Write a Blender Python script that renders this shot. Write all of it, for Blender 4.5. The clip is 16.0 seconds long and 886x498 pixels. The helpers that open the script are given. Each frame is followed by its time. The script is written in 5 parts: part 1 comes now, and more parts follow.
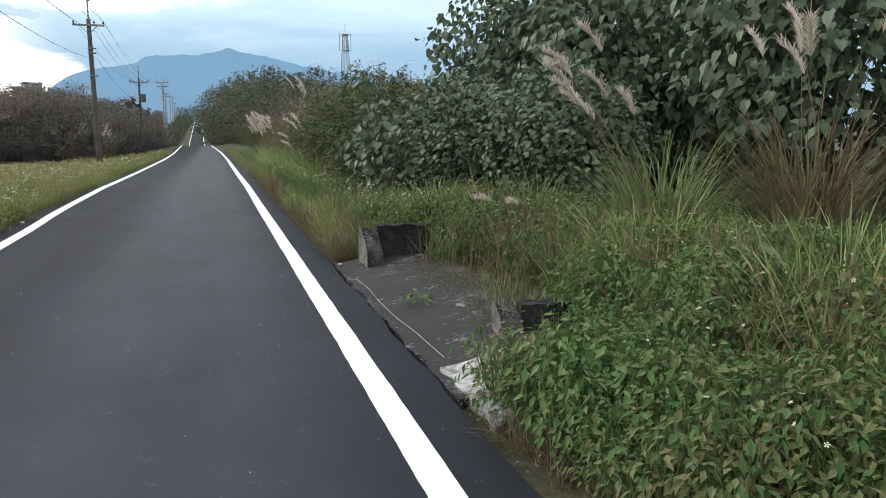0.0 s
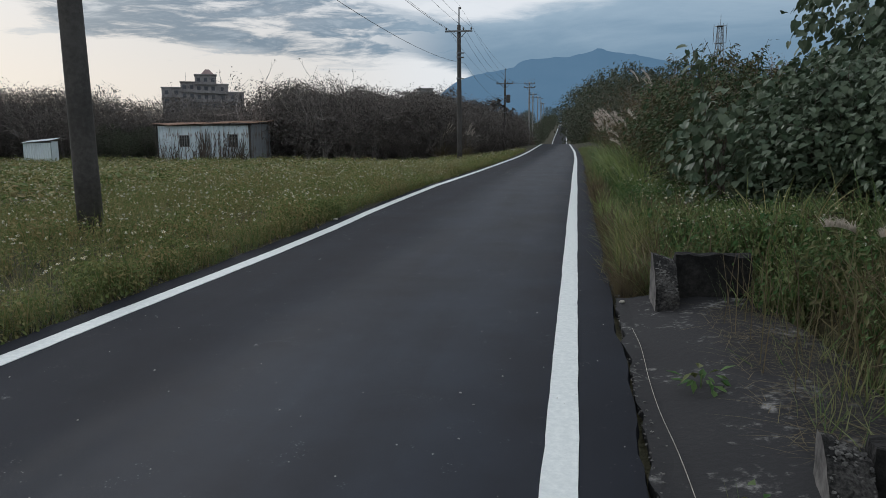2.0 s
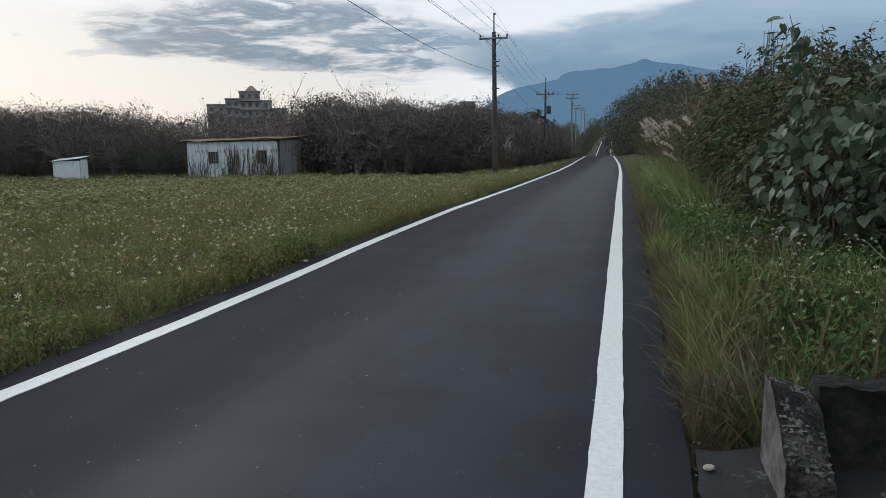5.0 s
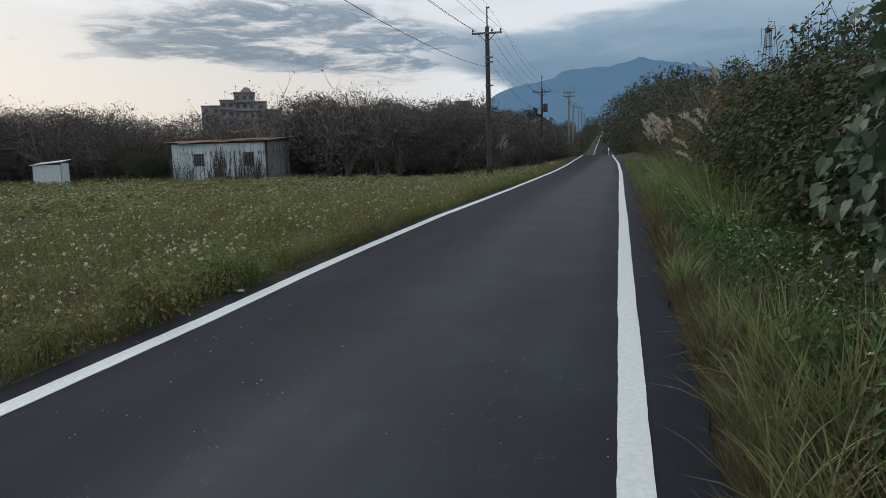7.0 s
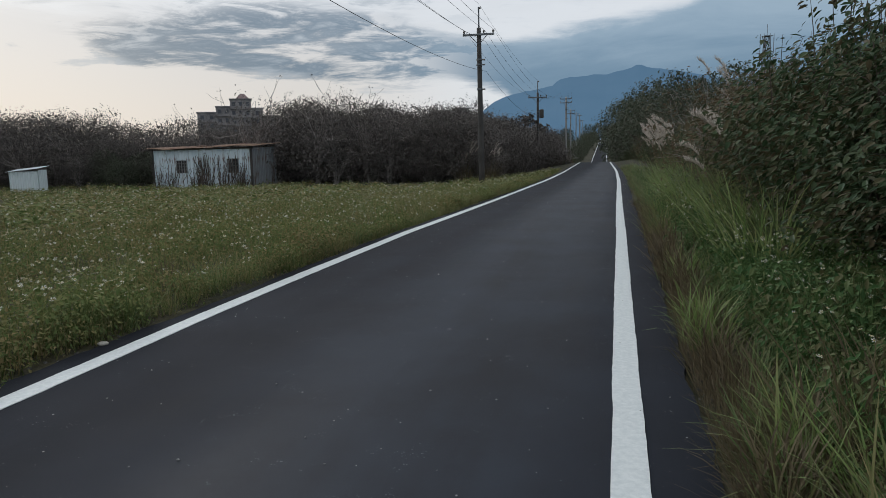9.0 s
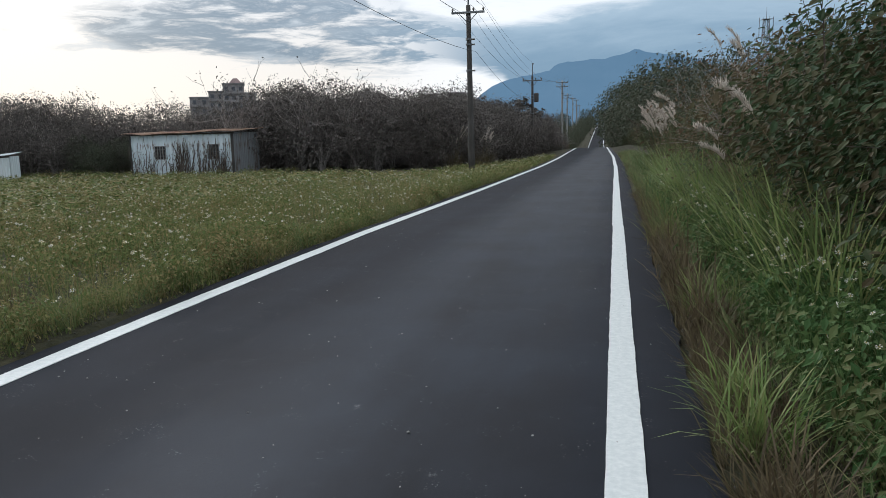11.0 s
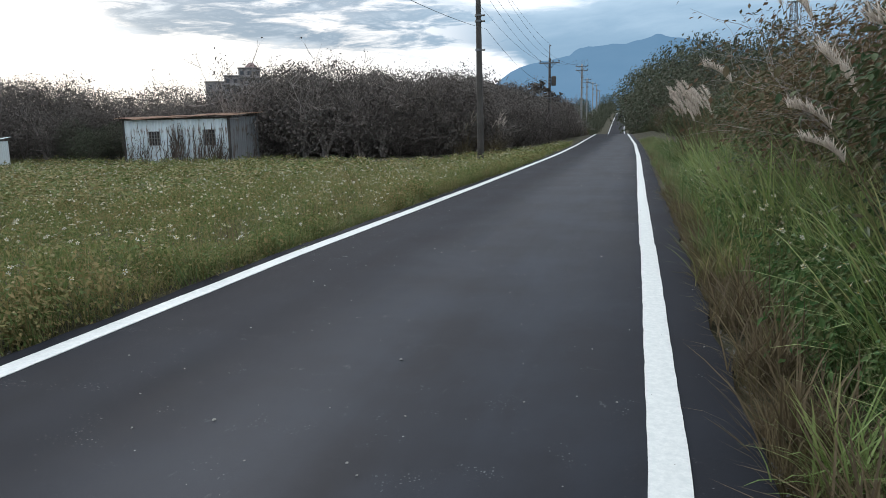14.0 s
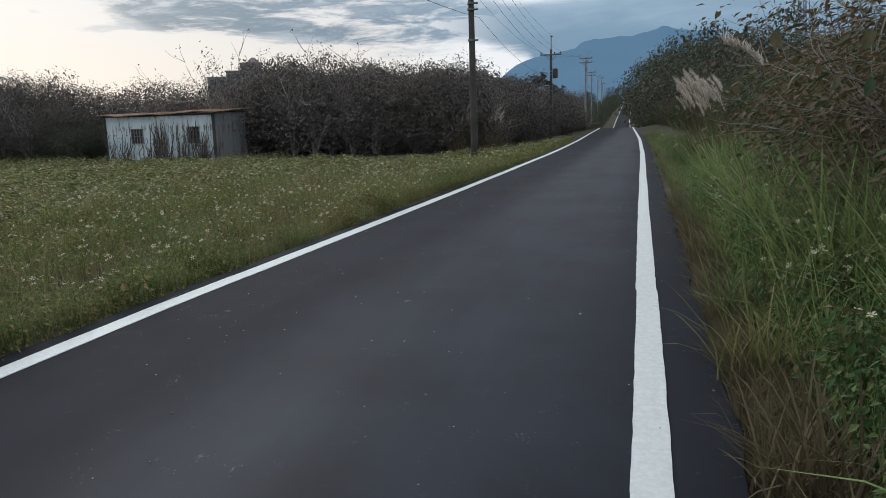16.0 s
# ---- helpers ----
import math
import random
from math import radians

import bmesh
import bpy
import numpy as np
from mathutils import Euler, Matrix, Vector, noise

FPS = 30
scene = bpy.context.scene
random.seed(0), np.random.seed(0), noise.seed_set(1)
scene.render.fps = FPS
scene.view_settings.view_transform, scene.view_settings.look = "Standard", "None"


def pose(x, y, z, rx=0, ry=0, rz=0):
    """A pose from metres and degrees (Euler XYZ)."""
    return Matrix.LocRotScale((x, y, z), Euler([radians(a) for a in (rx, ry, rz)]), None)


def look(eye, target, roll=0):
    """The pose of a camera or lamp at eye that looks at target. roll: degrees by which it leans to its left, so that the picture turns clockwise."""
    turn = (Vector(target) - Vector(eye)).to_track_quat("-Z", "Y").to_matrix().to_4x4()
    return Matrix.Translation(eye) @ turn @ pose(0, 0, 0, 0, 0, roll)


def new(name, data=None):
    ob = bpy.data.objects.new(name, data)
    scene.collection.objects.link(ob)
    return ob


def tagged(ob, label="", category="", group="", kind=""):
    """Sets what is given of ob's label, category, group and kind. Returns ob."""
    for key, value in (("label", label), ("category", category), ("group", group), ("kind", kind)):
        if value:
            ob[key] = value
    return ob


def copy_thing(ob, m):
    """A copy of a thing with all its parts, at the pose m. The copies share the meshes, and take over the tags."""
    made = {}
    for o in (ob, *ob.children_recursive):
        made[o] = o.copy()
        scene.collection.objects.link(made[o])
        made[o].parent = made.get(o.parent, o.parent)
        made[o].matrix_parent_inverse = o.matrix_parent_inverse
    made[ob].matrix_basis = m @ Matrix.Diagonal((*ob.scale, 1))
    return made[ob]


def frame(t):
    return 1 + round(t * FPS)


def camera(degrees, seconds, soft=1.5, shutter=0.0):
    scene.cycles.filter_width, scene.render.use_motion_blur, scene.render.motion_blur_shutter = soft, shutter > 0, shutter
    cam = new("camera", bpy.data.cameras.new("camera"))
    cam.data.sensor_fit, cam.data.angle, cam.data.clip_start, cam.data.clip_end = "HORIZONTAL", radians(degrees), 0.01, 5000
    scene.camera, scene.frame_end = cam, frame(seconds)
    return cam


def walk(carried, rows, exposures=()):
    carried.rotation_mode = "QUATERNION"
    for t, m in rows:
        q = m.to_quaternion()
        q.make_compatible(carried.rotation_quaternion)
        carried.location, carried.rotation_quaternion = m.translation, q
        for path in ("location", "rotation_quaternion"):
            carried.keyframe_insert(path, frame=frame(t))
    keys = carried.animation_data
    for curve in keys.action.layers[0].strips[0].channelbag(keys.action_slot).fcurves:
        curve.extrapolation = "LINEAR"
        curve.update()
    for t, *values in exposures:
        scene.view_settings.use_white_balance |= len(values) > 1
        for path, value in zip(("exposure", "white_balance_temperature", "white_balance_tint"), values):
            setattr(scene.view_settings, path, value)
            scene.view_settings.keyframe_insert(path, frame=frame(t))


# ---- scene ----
cam = camera(63.0, 16.0, 0.8)

PATH = [
    (0, (-0.738, -2.395, 1.407), (-0.142, -0.514, 1.086), 0.2),
    (0.5, (-0.445, -1.999, 1.405), (-0.159, -0.046, 1.082), -0.4),
    (1, (-0.177, -1.622, 1.396), (-0.205, 0.351, 1.068), 0.2),
    (1.5, (-0.001, -1.164, 1.381), (-0.219, 0.797, 1.053), -0.5),
    (2, (0.112, -0.711, 1.379), (-0.245, 1.23, 1.054), -0.2),
    (2.5, (0.127, -0.27, 1.392), (-0.249, 1.669, 1.077), -1.0),
    (3, (0.16, 0.18, 1.381), (-0.218, 2.121, 1.08), -1.6),
    (3.5, (0.137, 0.656, 1.391), (-0.249, 2.598, 1.105), -1.1),
    (4, (0.133, 1.156, 1.383), (-0.278, 3.093, 1.097), -1.2),
    (4.5, (0.132, 1.616, 1.385), (-0.338, 3.539, 1.097), -0.7),
    (7, (-0.007, 3.783, 1.379), (-0.478, 5.705, 1.09), -1.4),
    (7.5, (-0.016, 4.255, 1.382), (-0.481, 6.18, 1.102), -1.5),
    (8, (0.0, 4.715, 1.373), (-0.462, 6.642, 1.095), -1.5),
    (8.5, (-0.026, 5.196, 1.352), (-0.489, 7.122, 1.08), -1.3),
    (9, (0.011, 5.673, 1.327), (-0.456, 7.599, 1.057), -1.3),
    (11.5, (0.013, 8.056, 1.307), (-0.442, 9.977, 0.989), -1.3),
    (12, (-0.034, 8.477, 1.317), (-0.492, 10.397, 0.995), -1.1),
    (12.5, (-0.037, 8.952, 1.298), (-0.506, 10.869, 0.972), -1.1),
    (13, (-0.069, 9.473, 1.292), (-0.556, 11.384, 0.961), -1.0),
    (13.5, (-0.051, 9.977, 1.278), (-0.544, 11.886, 0.942), -1.1),
    (14, (-0.08, 10.475, 1.285), (-0.586, 12.379, 0.938), -1.2),
    (14.5, (-0.083, 10.99, 1.304), (-0.592, 12.892, 0.953), -1.3),
    (15, (-0.052, 11.5, 1.306), (-0.567, 13.4, 0.952), -1.3),
    (15.5, (-0.026, 12.04, 1.324), (-0.542, 13.939, 0.967), -1.5),
    (16, (0.009, 12.587, 1.323), (-0.513, 14.483, 0.961), -1.6),
]
STOPS = ((0, 1.05), (0.3, 0.6), (0.6, 0.25), (1.0, 0.1), (1.6, -0.02), (2.5, -0.19), (3.4, -0.17), (4.0, -0.18), (4.5, 0.03), (7.0, -0.15), (8.5, -0.28), (9.2, -0.18), (11.4, 0.25), (12.0, -0.05), (12.5, 0.02), (13.5, 0.2), (14.0, 0.55), (14.5, -0.14), (15.0, 0.15), (16, 0.05))
walk(cam, [(t, look(eye, target, roll)) for t, eye, target, roll in PATH], [(t, stops, float(np.interp(t, [0, 0.6, 1.6], [6300, 6100, 5950])), 9) for t, stops in STOPS])

# ---------------- sky colours ----------------
CREAM = (0.86, 0.78, 0.69)
PALE = (0.74, 0.75, 0.76)
CLOUD_WHITE = (0.93, 0.92, 0.90)
CLOUD_GREY = (0.175, 0.245, 0.315)
CLOUD_MID = (0.50, 0.54, 0.57)
BANK_LOW = (0.19, 0.295, 0.395)
BANK_HIGH = (0.41, 0.51, 0.585)
MOUNT_HAZE_GLOW = (0.080, 0.152, 0.228)
SKY_STRENGTH = 0.97

# ---------------- world and light ----------------
def nd(tree, kind, **vals):
    n = tree.nodes.new(kind)
    for k, v in vals.items():
        if k in n.inputs:
            n.inputs[k].default_value = v
    return n


def vmath(tree, op, a, b=None, c=None):
    n = tree.nodes.new("ShaderNodeMath")
    n.operation = op
    for i, v in enumerate((a, b, c)):
        if v is None:
            continue
        if isinstance(v, (int, float)):
            n.inputs[i].default_value = v
        else:
            tree.links.new(v, n.inputs[i])
    return n.outputs[0]


def smooth(tree, v, a, b):
    n = tree.nodes.new("ShaderNodeMapRange")
    n.interpolation_type = "SMOOTHSTEP"
    tree.links.new(v, n.inputs["Value"])
    for key, val in (("From Min", a), ("From Max", b)):
        if isinstance(val, (int, float)):
            n.inputs[key].default_value = val
        else:
            tree.links.new(val, n.inputs[key])
    return n.outputs["Result"]


def mixcol(tree, fac, a, b):
    n = tree.nodes.new("ShaderNodeMix")
    n.data_type = "RGBA"
    for sock, v in ((n.inputs[0], fac), (n.inputs[6], a), (n.inputs[7], b)):
        if isinstance(v, (int, float)):
            sock.default_value = v
        elif isinstance(v, tuple):
            sock.default_value = (*v, 1)
        else:
            tree.links.new(v, sock)
    return n.outputs[2]


def noise_tex(tree, vec, scale, detail=4.0, rough=0.55, distortion=0.0):
    n = tree.nodes.new("ShaderNodeTexNoise")
    n.inputs["Scale"].default_value = scale
    n.inputs["Detail"].default_value = detail
    n.inputs["Roughness"].default_value = rough
    n.inputs["Distortion"].default_value = distortion
    if vec is not None:
        tree.links.new(vec, n.inputs["Vector"])
    return n.outputs["Fac"]


SUN_AZ, SUN_EL = radians(-48), radians(20)   # low in the west, left of the road
world = bpy.data.worlds.new("dusk_sky")
scene.world = world
world.use_nodes = True
wt = world.node_tree
wt.nodes.clear()
w_out = wt.nodes.new("ShaderNodeOutputWorld")
w_bg = wt.nodes.new("ShaderNodeBackground")
sky = wt.nodes.new("ShaderNodeTexSky")
sky.sky_type, sky.sun_disc = "NISHITA", False
sky.sun_elevation, sky.sun_rotation = SUN_EL, SUN_AZ
sky.air_density, sky.dust_density = 1.0, 2.0
tc = wt.nodes.new("ShaderNodeTexCoord")
sep = wt.nodes.new("ShaderNodeSeparateXYZ")
wt.links.new(tc.outputs["Generated"], sep.inputs[0])
dx, dy, dz = sep.outputs
el = vmath(wt, "MAXIMUM", dz, 0.0)
den = vmath(wt, "ADD", el, 0.10)
comb = wt.nodes.new("ShaderNodeCombineXYZ")
wt.links.new(vmath(wt, "DIVIDE", dx, den), comb.inputs[0])
wt.links.new(vmath(wt, "DIVIDE", dy, den), comb.inputs[1])
lay = wt.nodes.new("ShaderNodeMapping")
lay.inputs["Rotation"].default_value = (0, 0, radians(-24))
lay.inputs["Scale"].default_value = (0.55, 1.0, 1.0)
wt.links.new(comb.outputs[0], lay.inputs[0])
cl_big = noise_tex(wt, lay.outputs[0], 0.75, 6, 0.55, 0.5)
flat = wt.nodes.new("ShaderNodeCombineXYZ")
turn = vmath(wt, "ARCTAN2", dx, vmath(wt, "MAXIMUM", vmath(wt, "ABSOLUTE", dy), 0.02))
wt.links.new(turn, flat.inputs[0])
wt.links.new(vmath(wt, "MULTIPLY", el, 3.4), flat.inputs[1])
tilted = wt.nodes.new("ShaderNodeMapping")
tilted.inputs["Rotation"].default_value = (0, 0, radians(14))
tilted.inputs["Scale"].default_value = (1.0, 1.45, 1.0)
wt.links.new(flat.outputs[0], tilted.inputs[0])
cl_side = noise_tex(wt, tilted.outputs[0], 3.6, 7, 0.60, 0.35)
cl_puff = noise_tex(wt, tilted.outputs[0], 11.0, 8, 0.64, 0.45)


def along(tree, v, pts):
    """A piecewise straight function of the bearing v, from pairs of bearing and value."""
    lo, hi = pts[0][0], pts[-1][0]
    f = vmath(tree, "DIVIDE", vmath(tree, "SUBTRACT", v, lo), hi - lo)
    r = tree.nodes.new("ShaderNodeValToRGB")
    for k, (p, val) in enumerate(pts):
        q = (p - lo) / (hi - lo)
        e = r.color_ramp.elements[k if k == 0 else -1] if k in (0, len(pts) - 1) else r.color_ramp.elements.new(q)
        e.position, e.color = q, (val, val, val, 1)
    tree.links.new(f, r.inputs[0])
    return vmath(tree, "MULTIPLY", r.outputs[0], 1.0)


# clear evening sky under the clouds, warm near the horizon
clear = mixcol(wt, smooth(wt, el, 0.03, 0.26), CREAM, PALE)
# high mottled deck, mostly bright
mott = vmath(wt, "ADD", vmath(wt, "MULTIPLY", cl_puff, 0.55), vmath(wt, "ADD", vmath(wt, "MULTIPLY", cl_big, 0.25), vmath(wt, "MULTIPLY", cl_side, 0.25)))
deck = mixcol(wt, smooth(wt, mott, 0.50, 0.66), CLOUD_WHITE, CLOUD_MID)
deck_cover = smooth(wt, vmath(wt, "ADD", el, vmath(wt, "MULTIPLY", vmath(wt, "SUBTRACT", cl_side, 0.5), 0.16)), 0.15, 0.21)
base_sky = mixcol(wt, deck_cover, clear, deck)
# small loose cloud streaks low over the field
loose = vmath(wt, "MULTIPLY", smooth(wt, vmath(wt, "ADD", vmath(wt, "MULTIPLY", cl_puff, 0.7), vmath(wt, "MULTIPLY", cl_side, 0.45)), 0.62, 0.72), smooth(wt, el, 0.07, 0.11))
base_sky = mixcol(wt, vmath(wt, "MULTIPLY", loose, 0.75), base_sky, CLOUD_MID)
# the long blue-grey cloud: a ragged tongue over the field that swells into the bank over the mountain
foot = along(wt, turn, ((-1.0, 0.20), (-0.70, 0.150), (-0.62, 0.112), (-0.47, 0.112), (-0.36, 0.094), (-0.22, 0.088), (-0.15, 0.074), (-0.09, 0.02), (-0.04, 0.0), (1.0, 0.0)))
head = along(wt, turn, ((-1.0, 0.10), (-0.70, 0.145), (-0.62, 0.165), (-0.50, 0.188), (-0.36, 0.182), (-0.22, 0.150), (-0.15, 0.140), (-0.03, 0.158), (0.08, 0.172), (0.12, 0.190), (0.32, 0.205), (1.0, 0.28)))
rag = along(wt, turn, ((-1.0, 0.22), (-0.32, 0.20), (-0.15, 0.10), (0.05, 0.06), (1.0, 0.06)))
torn = vmath(wt, "MULTIPLY", rag, vmath(wt, "SUBTRACT", vmath(wt, "ADD", vmath(wt, "MULTIPLY", cl_side, 0.55), vmath(wt, "MULTIPLY", cl_puff, 0.45)), 0.5))
low_edge = smooth(wt, vmath(wt, "ADD", vmath(wt, "SUBTRACT", el, foot), vmath(wt, "MULTIPLY", torn, 0.6)), -0.008, 0.012)
top_edge = vmath(wt, "SUBTRACT", 1.0, smooth(wt, vmath(wt, "ADD", vmath(wt, "SUBTRACT", el, head), torn), -0.010, 0.014))
holes = vmath(wt, "MAXIMUM", smooth(wt, turn, -0.34, -0.14), smooth(wt, vmath(wt, "ADD", vmath(wt, "MULTIPLY", cl_puff, 0.65), vmath(wt, "MULTIPLY", cl_side, 0.35)), 0.40, 0.54))
bank = vmath(wt, "MULTIPLY", vmath(wt, "MULTIPLY", low_edge, top_edge), holes)
tongue_col = mixcol(wt, smooth(wt, cl_puff, 0.50, 0.74), CLOUD_GREY, CLOUD_MID)
bank_col = mixcol(wt, smooth(wt, vmath(wt, "ADD", vmath(wt, "MULTIPLY", vmath(wt, "SUBTRACT", cl_side, 0.5), 0.16), el), 0.07, 0.19), BANK_LOW, BANK_HIGH)
bank_col = mixcol(wt, smooth(wt, turn, -0.40, -0.10), tongue_col, bank_col)
# the bright break just over the bank
over = vmath(wt, "SUBTRACT", el, head)
rift = vmath(wt, "MULTIPLY", vmath(wt, "SUBTRACT", 1.0, smooth(wt, over, 0.015, 0.07)), smooth(wt, turn, -0.42, -0.15))
base_sky = mixcol(wt, vmath(wt, "MULTIPLY", rift, 0.85), base_sky, CLOUD_WHITE)
painted = mixcol(wt, bank, base_sky, bank_col)
dim = wt.nodes.new("ShaderNodeVectorMath")
dim.operation = "SCALE"
dim.inputs["Scale"].default_value = 0.10
wt.links.new(sky.outputs[0], dim.inputs[0])
scaled = mixcol(wt, 0.06, painted, dim.outputs[0])
wt.links.new(scaled, w_bg.inputs["Color"])
w_bg.inputs["Strength"].default_value = SKY_STRENGTH
wt.links.new(w_bg.outputs[0], w_out.inputs[0])

sun = new("sun", bpy.data.lights.new("sun", "SUN"))
sun.data.energy, sun.data.angle, sun.data.color = 1.3, radians(35), (1.0, 0.95, 0.9)
sun.matrix_world = look((0, 0, 0), (-math.sin(SUN_AZ) * math.cos(SUN_EL), -math.cos(SUN_AZ) * math.cos(SUN_EL), -math.sin(SUN_EL)))


# ---------------- materials ----------------
def material(name, rough=0.8, metal=0.0, spec=0.3):
    m = bpy.data.materials.new(name)
    m.use_nodes = True
    t = m.node_tree
    b = t.nodes["Principled BSDF"]
    b.inputs["Roughness"].default_value = rough
    b.inputs["Metallic"].default_value = metal
    b.inputs["Specular IOR Level"].default_value = spec
    return m, t, b


def obj_coord(t):
    return t.nodes.new("ShaderNodeTexCoord").outputs["Object"]


def bump(t, b, height, strength=0.4, dist=0.02):
    n = t.nodes.new("ShaderNodeBump")
    n.inputs["Strength"].default_value = strength
    n.inputs["Distance"].default_value = dist
    t.links.new(height, n.inputs["Height"])
    t.links.new(n.outputs[0], b.inputs["Normal"])


def two_tone(name, a, c, big=1.0, small=20.0, rough=0.85, bump_s=0.4, bump_d=0.02, metal=0.0, spec=0.3, lo=0.35, hi=0.65):
    """Colour that wanders between a and c at two scales, with relief."""
    m, t, b = material(name, rough, metal, spec)
    v = obj_coord(t)
    n1, n2 = noise_tex(t, v, big, 5), noise_tex(t, v, small, 6, 0.65)
    f = smooth(t, vmath(t, "MULTIPLY_ADD", n1, 0.55, vmath(t, "MULTIPLY", n2, 0.45)), lo, hi)
    t.links.new(mixcol(t, f, a, c), b.inputs["Base Color"])
    bump(t, b, n2, bump_s, bump_d)
    return m


def leaf_mat(name, a, c, e, rough=0.55, thru=0.25, patch=0.35, spec=0.25):
    """Leaves that differ one from another and from patch to patch; some light passes through."""
    m, t, b = material(name, rough, 0.0, spec)
    r = t.nodes.new("ShaderNodeNewGeometry").outputs["Random Per Island"]
    n1 = noise_tex(t, obj_coord(t), patch, 3)
    col = mixcol(t, smooth(t, r, 0.0, 1.0), a, c)
    col = mixcol(t, smooth(t, vmath(t, "MULTIPLY_ADD", n1, 0.7, vmath(t, "MULTIPLY", r, 0.35)), 0.46, 0.72), col, e)
    t.links.new(col, b.inputs["Base Color"])
    tr = t.nodes.new("ShaderNodeBsdfTranslucent")
    t.links.new(col, tr.inputs[0])
    mx = t.nodes.new("ShaderNodeMixShader")
    mx.inputs[0].default_value = thru
    t.links.new(b.outputs[0], mx.inputs[1])
    t.links.new(tr.outputs[0], mx.inputs[2])
    t.links.new(mx.outputs[0], t.nodes["Material Output"].inputs[0])
    return m


def asphalt_mat():
    m, t, b = material("asphalt", 0.8, 0.0, 0.11)
    v = obj_coord(t)
    sp_ = t.nodes.new("ShaderNodeSeparateXYZ")
    t.links.new(v, sp_.inputs[0])
    stretch = t.nodes.new("ShaderNodeMapping")
    stretch.inputs["Scale"].default_value = (1.0, 0.10, 1.0)
    t.links.new(v, stretch.inputs[0])
    lane = noise_tex(t, stretch.outputs[0], 1.6, 5, 0.6)
    blot = noise_tex(t, v, 0.8, 6, 0.62)
    grain = noise_tex(t, v, 210.0, 4, 0.7)
    speck = noise_tex(t, v, 60.0, 3, 0.6)
    # the worn, dusty middle of the lane, tinted for sky sheen too; the seldom-driven edges stay black
    across = vmath(t, "ABSOLUTE", vmath(t, "ADD", sp_.outputs[0], 1.0))
    worn = vmath(t, "SUBTRACT", 1.0, smooth(t, vmath(t, "ADD", across, vmath(t, "MULTIPLY", vmath(t, "SUBTRACT", lane, 0.5), 1.2)), 0.45, 1.5))
    f = vmath(t, "MULTIPLY", vmath(t, "ADD", 0.55, vmath(t, "MULTIPLY", worn, 0.6)), smooth(t, vmath(t, "MULTIPLY_ADD", lane, 0.5, vmath(t, "MULTIPLY", blot, 0.5)), 0.28, 0.72))
    # the lighter blue paints the sky's sheen along with dust and wear
    col = mixcol(t, f, (0.0085, 0.0089, 0.0122), (0.0265, 0.033, 0.046))
    col = mixcol(t, vmath(t, "MULTIPLY", smooth(t, grain, 0.45, 0.70), 0.5), col, (0.037, 0.040, 0.050))
    col = mixcol(t, vmath(t, "MULTIPLY", smooth(t, speck, 0.60, 0.74), 0.45), col, (0.012, 0.012, 0.015))
    vor = t.nodes.new("ShaderNodeTexVoronoi")
    vor.inputs["Scale"].default_value = 55.0
    t.links.new(v, vor.inputs["Vector"])
    fleck = vmath(t, "MULTIPLY", vmath(t, "SUBTRACT", 1.0, smooth(t, vor.outputs["Distance"], 0.08, 0.30)), smooth(t, noise_tex(t, v, 4.0, 5, 0.7), 0.54, 0.66))
    col = mixcol(t, vmath(t, "MULTIPLY", fleck, 0.6), col, (0.20, 0.21, 0.22))
    # dried mud scuffs, a hand long
    drag = t.nodes.new("ShaderNodeMapping")
    drag.inputs["Scale"].default_value = (1.0, 0.55, 1.0)
    t.links.new(v, drag.inputs[0])
    scuff = vmath(t, "MULTIPLY", smooth(t, noise_tex(t, drag.outputs[0], 7.0, 7, 0.72), 0.635, 0.71), smooth(t, noise_tex(t, v, 0.9, 3), 0.46, 0.60))
    col = mixcol(t, vmath(t, "MULTIPLY", vmath(t, "MULTIPLY", scuff, smooth(t, grain, 0.35, 0.6)), 0.75), col, (0.21, 0.21, 0.215))
    t.links.new(col, b.inputs["Base Color"])
    rr = t.nodes.new("ShaderNodeMapRange")
    rr.inputs["To Min"].default_value, rr.inputs["To Max"].default_value = 0.85, 0.62
    t.links.new(worn, rr.inputs["Value"])
    t.links.new(rr.outputs["Result"], b.inputs["Roughness"])
    bump(t, b, vmath(t, "ADD", grain, vmath(t, "MULTIPLY", speck, 0.6)), 0.30, 0.003)
    return m


def paint_mat():
    m, t, b = material("road_paint", 0.6, 0.0, 0.3)
    v = obj_coord(t)
    wear = noise_tex(t, v, 26.0, 7, 0.75)
    st = t.nodes.new("ShaderNodeMapping")
    st.inputs["Scale"].default_value = (22.0, 1.2, 1.0)
    t.links.new(v, st.inputs[0])
    scratch = noise_tex(t, st.outputs[0], 2.2, 6, 0.7)
    col = mixcol(t, smooth(t, wear, 0.3, 0.75), (0.58, 0.62, 0.62), (0.74, 0.77, 0.76))
    col = mixcol(t, vmath(t, "MULTIPLY", smooth(t, scratch, 0.66, 0.74), 0.6), col, (0.16, 0.16, 0.17))
    t.links.new(col, b.inputs["Base Color"])
    bump(t, b, wear, 0.05, 0.001)
    return m


